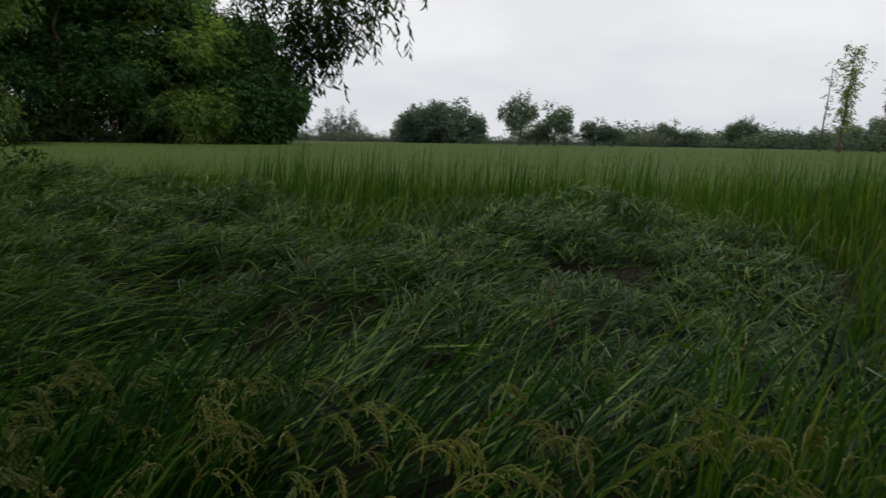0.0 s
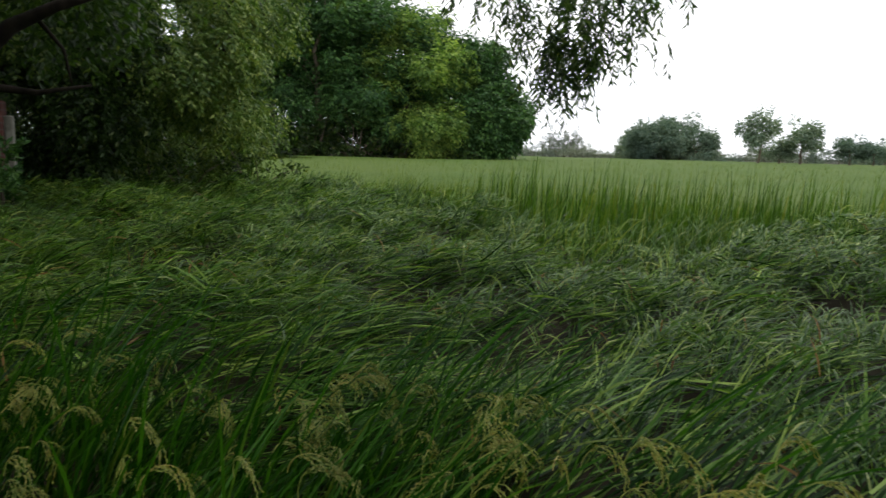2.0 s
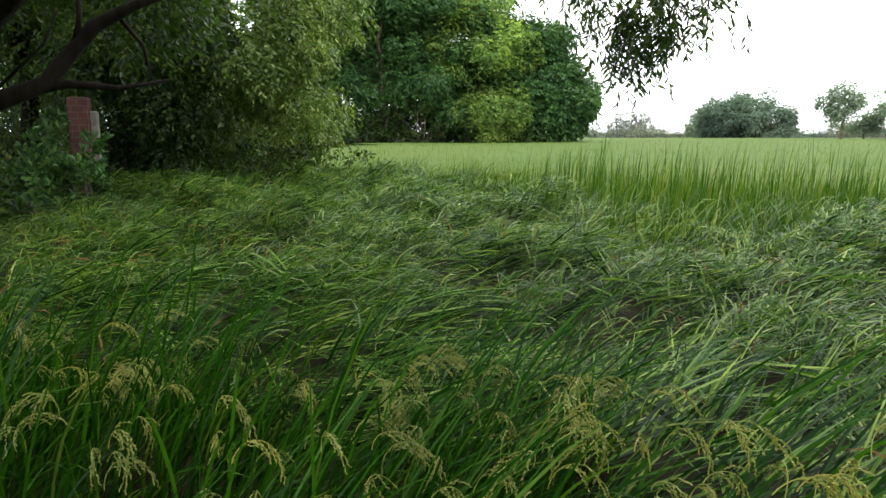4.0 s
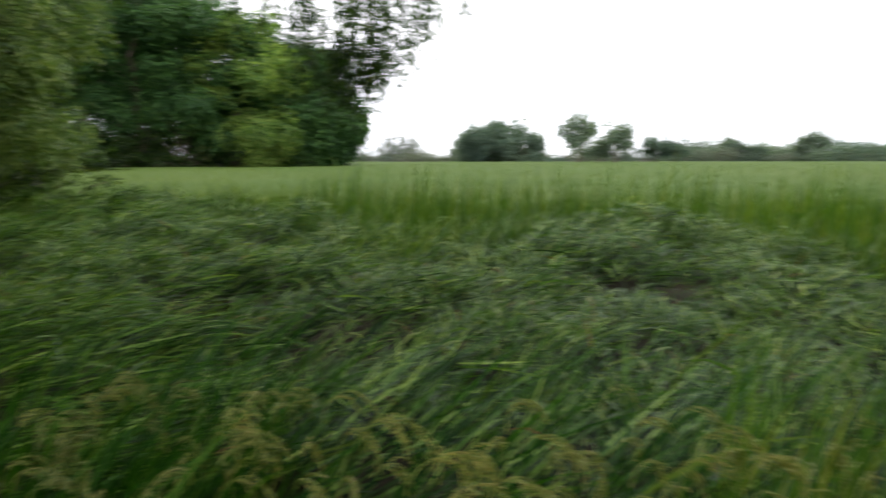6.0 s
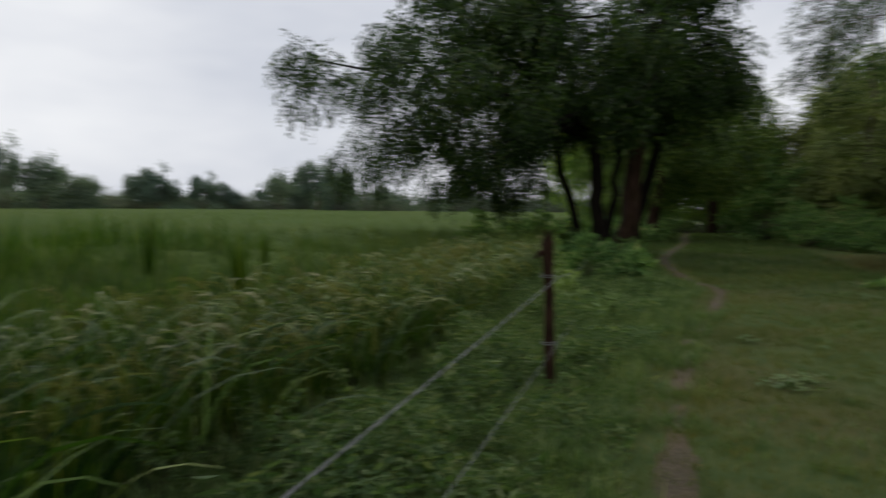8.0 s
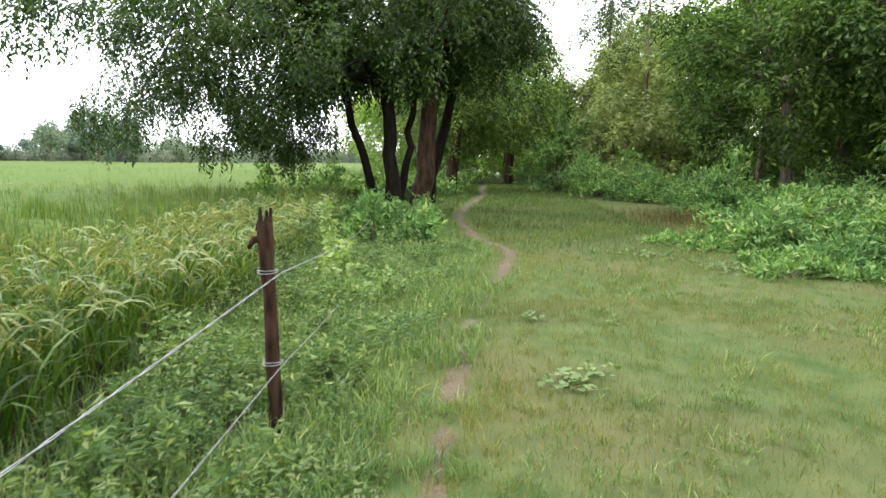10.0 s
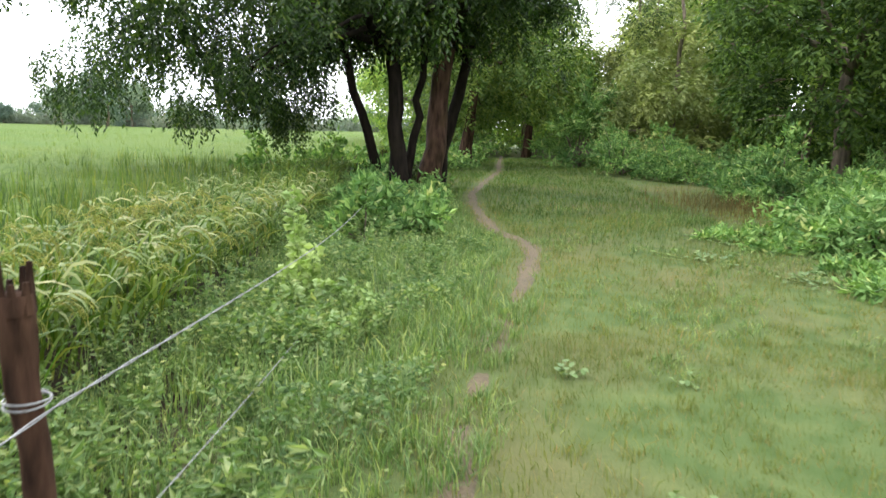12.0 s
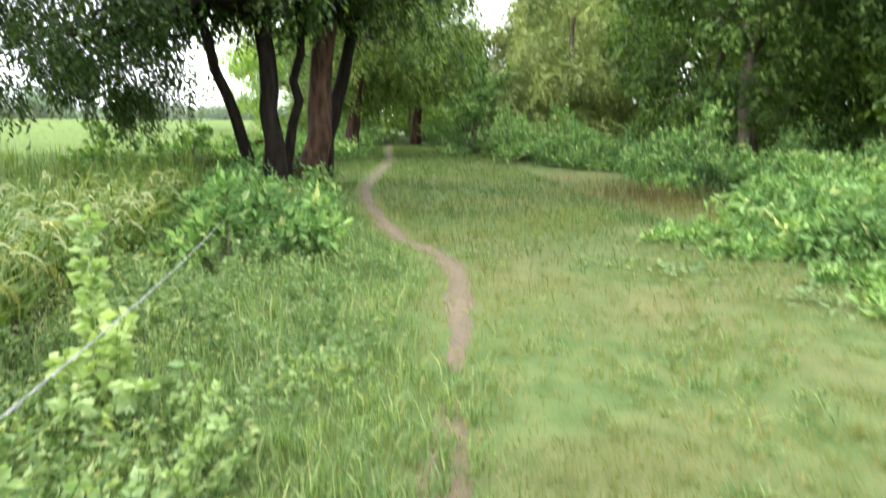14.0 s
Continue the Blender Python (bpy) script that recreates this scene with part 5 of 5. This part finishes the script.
def low_weeds():
    """Mixed herbs and grass tufts between the fence and the path."""
    rng = np.random.default_rng(81)
    n = 92000
    x = 1.5 + 22.5 * rng.uniform(0, 1, n) ** 1.25
    u = rng.uniform(0, 1, n)
    lo, hi = path_y(x) + np.where(x > 11.4, 0.5, 0.25), crop_edge(x) + np.interp(x, [3, 6, 9], [-0.8, -0.35, 0.15])
    y = lo + (hi - lo) * u
    patch = hill(x, y, 0.75, 0.3)
    keep = rng.uniform(0, 1, n) < np.clip(0.22 + 0.75 * u + 0.5 * patch, 0.06, 1) * np.clip((x - 2.4) / 1.6, 0.08, 1)
    x, y, u, patch = x[keep], y[keep], u[keep], patch[keep]
    n = len(x)
    h = np.clip(0.07 + 0.34 * u ** 1.1 + 0.14 * patch + 0.08 * hill(x, y, 0.3, 1.0), 0.02, 0.65) * rng.uniform(0.15, 1.0, n) ** 0.7
    h = h * np.where((x > 4.4) & (x < 6.8) & (y < 0.8), 0.45, 1.0)
    d = unit(rng.normal(0, 1, (n, 3)) * np.array([1, 1, 0.5]) + np.array([0, 0, 0.1]))
    s = rng.uniform(0.018, 0.052, n) * (0.8 + 0.4 * (patch > 0.2)) * (1 + 0.02 * x)
    at, wd = np.stack([x, y, h + ground_z(x, y)], 1), s * rng.uniform(0.3, 0.62, n)
    # Leaves nearest the crop get the darker copy: shade painted by place.
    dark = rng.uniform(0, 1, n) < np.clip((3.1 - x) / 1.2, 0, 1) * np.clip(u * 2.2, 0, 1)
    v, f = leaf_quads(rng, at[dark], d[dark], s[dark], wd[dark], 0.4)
    stuff("shaded_weeds", mesh_of("shaded_weeds", v, f, SHADEWEED), "weeds under the wire, shade of the crop's edge in their colour", "weeds")
    v, f = leaf_quads(rng, at[~dark], d[~dark], s[~dark], wd[~dark], 0.4)
    stuff("broadleaf_weeds", mesh_of("broadleaf_weeds", v, f, WEED), "low mixed broadleaf weeds along the fence", "weeds")
    pieces = []
    m = 6500
    tx = 1.0 + 22 * rng.uniform(0, 1, m) ** 1.2
    tu = rng.uniform(-0.12, 1, m)
    ty = path_y(tx) + 0.1 + (crop_edge(tx) - path_y(tx)) * tu
    free = ((tx < 11.4) & (bare(tx) < 0.4)) | (ty > path_y(tx) + 0.32)
    tx, tu, ty = tx[free], tu[free], ty[free]
    m = len(tx)
    size = rng.uniform(0.5, 1.3, m) * (0.6 + 0.6 * np.clip(tu, 0, 1))
    which = np.repeat(np.arange(m), 10)
    n = len(which)
    x, y = tx[which] + rng.normal(0, 0.035, n), ty[which] + rng.normal(0, 0.035, n)
    pieces.append(ribbons(rng, np.stack([x, y, ground_z(x, y) - 0.01], 1), rng.uniform(0, 6.3, n), np.radians(np.abs(rng.normal(12, 9, n))), np.radians(np.abs(rng.normal(70, 28, n))), rng.uniform(0.12, 0.34, n) * size[which], rng.uniform(0.005, 0.010, n), 2))
    v, f = joined(pieces)
    stuff("grass_tufts", mesh_of("grass_tufts", v, f, WEED), "loose green grass tufts beside the footpath", "grass")
    # upright herbs with leaf whorls, each its own plant
    spots = []
    for k in range(70):
        hx = 3.6 + 15 * rng.uniform(0, 1) ** 1.1
        hy = path_y(hx) + 0.55 + (crop_edge(hx) - path_y(hx) - 0.5) * rng.uniform(0.15, 1.0)
        spots.append((hx, hy))
    for k, (hx, hy) in enumerate(spots):
        herb(hx, float(hy), 0.2 + 0.35 * rng.uniform(0, 1), 700 + k)
    for k in range(75):
        hx = 2.3 + 5.2 * rng.uniform(0, 1)
        hy = path_y(hx) + 0.55 + (crop_edge(hx) - path_y(hx) - 1.05) * rng.uniform(0, 1)
        if hx < 4.4 or hx > 6.8 or hy > 0.85:
            herb(hx, float(hy), 0.16 + 0.26 * rng.uniform(0, 1), 800 + k, 0.07 + 0.05 * rng.uniform(0, 1), 0.25)
    for k in range(7):
        herb(9.4 + 1.6 * rng.uniform(0, 1), 0.45 + 0.75 * rng.uniform(0, 1), 0.22 + 0.22 * rng.uniform(0, 1), 950 + k, 0.055, 0.7, LIMEWEED)


def herb(x, y, h, seed, leaf=0.06, wide=0.42, mat=WEED):
    rng = np.random.default_rng(seed)
    root = tagged(new("herb"), "upright leafy green weed beside the fence", "weed", "weeds beside the fence")
    root.location = (x, y, float(ground_z(np.array(x), np.array(y))) - 0.01)
    wood, at, d = [], [], []
    for k in range(4):
        e = np.array([rng.normal(0, 0.35 * h), rng.normal(0, 0.35 * h), h * rng.uniform(0.7, 1.1)])
        line = bent((0, 0, 0), e, 5, 0.015, rng)
        wood.append(tube(line, np.linspace(0.004, 0.0015, 5), 4))
        m = int(26 + 50 * h)
        u = rng.uniform(0.2, 1, m)
        at.append(np.stack([np.interp(u, np.linspace(0, 1, 5), line[:, j]) for j in range(3)], 1))
        d.append(unit(rng.normal(0, 1, (m, 3)) * np.array([1, 1, 0.35]) + np.array([0, 0, 0.2])))
    at, d = np.concatenate(at), np.concatenate(d)
    s = leaf * rng.uniform(0.5, 1.25, len(at))
    v, f = joined(wood)
    part("stem", mesh_of("stem", v, f, WEED), root)
    v, f = leaf_quads(rng, at, d, s, s * wide, 0.4)
    part("foliage", mesh_of("foliage", v, f, mat), root)


def lawn():
    rng = np.random.default_rng(91)
    pieces = []
    for x0, x1, y0, y1, n, lo, hi, w in ((0.5, 10.5, -6, 0.4, 85000, 0.03, 0.07, 0.005), (9.5, 19, -7, 0.2, 36000, 0.03, 0.085, 0.007), (19, 45, -7, 2, 17000, 0.05, 0.12, 0.015), (-6, 2, -4, 1.3, 9000, 0.03, 0.1, 0.005)):
        x, y = scatter(rng, x0, x1, y0, y1, n)
        keep = (np.abs(y - path_y(x)) > np.where((x < 11.4) & (hill(x, x * 0, 0.7, 0.6) < 0.35) & (bare(x) < 0.4), -1.0, 0.11) + 0.09 * rng.normal(0, 1, n)) & (rng.uniform(0, 1, n) < 0.75 + 0.5 * hill(x, y, 0.9)) & (y < crop_edge(x))
        x, y = x[keep], y[keep]
        n = len(x)
        tall = 1 + 1.1 * np.clip(hill(x, y, 0.6, 2.0), 0, 1)
        pieces.append(ribbons(rng, np.stack([x, y, ground_z(x, y) - 0.004], 1), rng.uniform(0, 6.3, n), np.radians(np.abs(rng.normal(20, 14, n))), np.radians(np.abs(rng.normal(65, 20, n))), rng.uniform(lo, hi, n) * tall, np.full(n, w), 1))
    m = 3400
    tx, ty = scatter(rng, 3, 20, -6.5, -0.2, m)
    good = (ty < path_y(tx) + 0.15) & ((tx < 11.3) | (ty < path_y(tx) - 0.25))
    tx, ty = tx[good], ty[good]
    which = np.repeat(np.arange(len(tx)), 10)
    n = len(which)
    x, y = tx[which] + rng.normal(0, 0.04, n), ty[which] + rng.normal(0, 0.04, n)
    size = rng.uniform(0.4, 1.2, len(tx)) * (0.7 + 0.5 * np.clip(hill(tx, ty, 1.7, 0.6), -0.5, 1))
    pieces.append(ribbons(rng, np.stack([x, y, ground_z(x, y) - 0.006], 1), rng.uniform(0, 6.3, n), np.radians(np.abs(rng.normal(15, 12, n))), np.radians(np.abs(rng.normal(70, 25, n))), rng.uniform(0.06, 0.15, n) * size[which], np.full(n, 0.0055), 2))
    n = 4200
    x = rng.uniform(4, 20, n)
    y = path_y(x) + rng.normal(0, 0.3, n)
    keep = np.abs(y - path_y(x)) > np.where((x < 11.9) & (bare(x) < 0.4), 0.0, 0.06)
    x, y = x[keep], y[keep]
    n = len(x)
    pieces.append(ribbons(rng, np.stack([x, y, ground_z(x, y) - 0.006], 1), rng.uniform(0, 6.3, n), np.radians(np.abs(rng.normal(20, 14, n))), np.radians(np.abs(rng.normal(75, 20, n))), rng.uniform(0.05, 0.13, n), np.full(n, 0.006), 2))
    v, f = joined(pieces)
    stuff("lawn_grass", mesh_of("lawn_grass", v, f, LAWN), "short grazed green turf of the clearing", "grass")


def turf_tufts():
    """Ranker green tufts that the grazing has left, in loose drifts."""
    rng = np.random.default_rng(93)
    m = 5200
    tx, ty = scatter(rng, 3, 20, -6.8, -0.2, m)
    keep = (ty < path_y(tx) - 0.05) & (hill(tx, ty, 1.2, 1.7) + 0.5 * hill(tx, ty, 0.4, 0.2) > 0.2)
    tx, ty = tx[keep], ty[keep]
    which = np.repeat(np.arange(len(tx)), 8)
    n = len(which)
    x, y = tx[which] + rng.normal(0, 0.03, n), ty[which] + rng.normal(0, 0.03, n)
    size = rng.uniform(0.4, 1.3, len(tx))
    v, f = ribbons(rng, np.stack([x, y, ground_z(x, y) - 0.006], 1), rng.uniform(0, 6.3, n), np.radians(np.abs(rng.normal(22, 14, n))), np.radians(np.abs(rng.normal(80, 22, n))), rng.uniform(0.05, 0.14, n) * size[which], rng.uniform(0.005, 0.009, n), 2)
    stuff("turf_tufts", mesh_of("turf_tufts", v, f, WEED), "fresh green grass tufts in the grazed turf", "grass")


def dry_patch():
    rng = np.random.default_rng(97)
    n = 1300
    x, y = rng.normal(20.6, 1.4, n), rng.normal(-5.7, 0.7, n)
    v, f = ribbons(rng, np.stack([x, y, ground_z(x, y) - 0.01], 1), rng.uniform(0, 6.3, n), np.radians(np.abs(rng.normal(14, 9, n))), np.radians(np.abs(rng.normal(50, 22, n))), rng.uniform(0.15, 0.5, n), rng.uniform(0.006, 0.014, n), 2)
    stuff("dry_grass", mesh_of("dry_grass", v, f, DRYGRASS), "patch of withered brown grass before the shrubs", "grass")


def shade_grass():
    """Longer grass where the trees hang over the path, their shade painted into its colour."""
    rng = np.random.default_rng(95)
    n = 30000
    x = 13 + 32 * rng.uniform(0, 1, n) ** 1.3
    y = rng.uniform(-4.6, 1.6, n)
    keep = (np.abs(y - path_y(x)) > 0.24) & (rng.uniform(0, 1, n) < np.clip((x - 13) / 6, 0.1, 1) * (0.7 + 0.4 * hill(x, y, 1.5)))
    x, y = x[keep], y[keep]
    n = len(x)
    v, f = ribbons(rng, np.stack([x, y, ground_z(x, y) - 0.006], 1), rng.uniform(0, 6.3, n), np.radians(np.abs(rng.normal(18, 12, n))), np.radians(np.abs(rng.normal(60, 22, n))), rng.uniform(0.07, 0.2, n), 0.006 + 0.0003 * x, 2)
    stuff("shade_grass", mesh_of("shade_grass", v, f, SHADEGRASS), "longer grass under the trees, their shade in its dark green", "grass")


def clover(x, y, r, n, seed, size):
    """A flat rosette of round pale leaves in the turf."""
    rng = np.random.default_rng(seed)
    root = tagged(new("broadleaf_rosette"), "low patch of pale round-leaved weed in the turf", "weed", "round-leaved weeds in the turf")
    root.location = (x, y, float(ground_z(np.array(x), np.array(y))))
    at = np.stack([rng.normal(0, r * 0.5, n), rng.normal(0, r * 0.5, n), rng.uniform(0.02, 0.08, n)], 1)
    d = unit(rng.normal(0, 1, (n, 3)) * np.array([1, 1, 0.4]) + np.array([0, 0, 0.1]))
    vs, fs = [], []
    for k in range(n):
        s = size * rng.uniform(0.6, 1.2)
        a = np.linspace(0, 2 * np.pi, 9)[:-1]
        side = unit(np.cross(d[k], np.array([0, 0, 1.0])))
        up = np.cross(side, d[k])
        rim = at[k] + d[k] * s * 0.5 + np.cos(a)[:, None] * d[k] * s * 0.5 + np.sin(a)[:, None] * side * s * 0.42 + up * (np.sin(a) ** 2 * s * 0.12)[:, None]
        vs.append(np.concatenate([[at[k] + d[k] * s * 0.5], rim]))
        fs.append(np.array([[0, 1 + j, 1 + (j + 1) % 8, 1 + (j + 2) % 8] for j in range(0, 8, 2)]))
    v, f = joined(list(zip(vs, fs)))
    part("foliage", mesh_of("foliage", v, f, PALEWEED), root)
    st = [tube([(p[0] * 0.3, p[1] * 0.3, -0.01), p], [0.003, 0.002], 4) for p in at]
    v, f = joined(st)
    part("stem", mesh_of("stem", v, f, WEED), root)


low_weeds()
lawn()
turf_tufts()
shade_grass()
dry_patch()
for k, (cx, cy, cr, cn, cs) in enumerate(((7.5, -1.2, 0.22, 44, 0.065), (7.75, -1.45, 0.13, 16, 0.06), (9.5, -1.1, 0.13, 14, 0.055), (14.2, -3.4, 0.5, 60, 0.075), (13.0, -4.4, 0.6, 70, 0.075), (15.6, -4.2, 0.6, 60, 0.08), (9.4, -1.9, 0.08, 9, 0.05))):
    clover(cx, cy, cr, cn, 500 + k, cs)


# ---------------------------------------------------------------- fence and small built things
WIRE_HIGH, WIRE_LOW = 0.97, 0.45


def fence_post(x, y, h, r, seed, lean, label):
    """A rough-cut branch post with a split, jagged top and a knot."""
    rng = np.random.default_rng(seed)
    root = tagged(new("fence_post"), label, "fence post")
    root.location = (x, y, 0)
    z = np.array([-0.25, 0.0, 0.2, 0.42, 0.6, 0.8, 0.95, 1.08, 1.17]) * h / 1.25
    pts = np.stack([lean[0] * z + 0.008 * rng.normal(0, 1, 9), lean[1] * z + 0.008 * rng.normal(0, 1, 9), z], 1)
    rad = r * np.array([1.05, 1.05, 1.0, 1.02, 0.97, 0.98, 0.98, 1.18, 1.1])
    v, f = tube(pts, rad, 12, 0.05, seed)
    part("shaft", mesh_of("shaft", v, f, POSTWOOD, True), root)
    top = pts[-1]
    for k in range(7):
        a = k * 0.9
        o = top + np.array([math.cos(a), math.sin(a), 0]) * r * 0.9
        v, f = tube([o - np.array([0, 0, 0.05]), o + np.array([0.004, 0, rng.uniform(0.005, 0.085)])], [r * 0.42, r * 0.2], 6, 0.1, k)
        part("splinter", mesh_of("splinter", v, f, POSTWOOD), root)
    kn = pts[-2]
    v, f = tube([kn, kn + np.array([-0.03, 0.055, 0.0]), kn + np.array([-0.03, 0.085, -0.05])], [r * 0.65, r * 0.55, r * 0.25], 7, 0.08, seed)
    part("knot", mesh_of("knot", v, f, POSTWOOD, True), root)
    return root, pts


near_post, near_pts = fence_post(POST[0], POST[1], 1.34, 0.039, 3, (0.0, 0.03), "rough brown wooden fence post with a split top")
fence_post(-4.5, 0.545, 1.25, 0.045, 5, (0.0, 0.0), "rough wooden fence post at the field edge")
fence_post(17.3, 1.6, 0.72, 0.035, 6, (0.0, 0.02), "thin wooden fence post among the weeds")


def fence_wire(z0, sag, label, thick=0.0021):
    """Two twisted strands from post to post, with a loop round the near post."""
    root = tagged(new("fence_wire"), label, "wire")
    ends = [np.array([-4.5, 0.5, z0 * 0.72]), POST + np.array([0, -0.05, z0]), np.array([17.3, 1.57, z0 * 0.62])]
    for a, b, dip in zip(ends[:-1], ends[1:], (sag * 0.45, sag)):
        n = int(np.linalg.norm(b - a) / 0.02)
        u = np.linspace(0, 1, n)
        mid = a + (b - a) * u[:, None]
        mid[:, 2] -= dip * np.sin(u * np.pi)
        for ph in (0, np.pi):
            w = mid + 0.0028 * np.stack([0 * u, np.cos(u * n * 0.35 + ph), np.sin(u * n * 0.35 + ph)], 1)
            v, f = tube(w, np.full(n, thick), 6)
            part("strand", mesh_of("strand", v, f, WIRE, True), root)
    a = np.linspace(0, 4.6 * np.pi, 40)
    c = POST + np.array([0, 0.03 * z0, z0])
    v, f = tube(c + np.stack([0.054 * np.cos(a), 0.054 * np.sin(a), 0.012 * np.sin(a * 0.5) + a * 0.0012], 1), np.full(40, 0.003), 5)
    part("tie", mesh_of("tie", v, f, WIRE, True), root)


fence_wire(WIRE_HIGH, 0.16, "twisted galvanised fence wire along the field edge")
fence_wire(WIRE_LOW, 0.3, "lower twisted fence wire sagging through the weeds", 0.0014)


def brick_hut():
    """A corner of a small brick building seen under the trees."""
    root = tagged(new("brick_hut"), "small red brick hut with limewashed side under the trees", "hut")
    root.location = (-11.5, 9.25, 0)
    root.rotation_euler = (0, 0, radians(38))

    def box(name, x0, x1, y0, y1, z0, z1, mat):
        bm = bmesh.new()
        bmesh.ops.create_cube(bm, size=1)
        for v in bm.verts:
            v.co = ((x0 + x1) / 2 + v.co.x * (x1 - x0), (y0 + y1) / 2 + v.co.y * (y1 - y0), (z0 + z1) / 2 + v.co.z * (z1 - z0))
        bmesh.ops.bevel(bm, geom=bm.edges[:], offset=0.015, segments=1, affect="EDGES")
        me = bpy.data.meshes.new(name)
        bm.to_mesh(me)
        bm.free()
        me.materials.append(mat)
        part(name, me, root)
    box("pillar", -0.17, 0.17, -0.17, 0.17, -0.1, 2.2, BRICK)
    box("wall", 0.17, 0.3, -0.1, 0.1, -0.1, 1.95, LIMEWASH)


brick_hut()
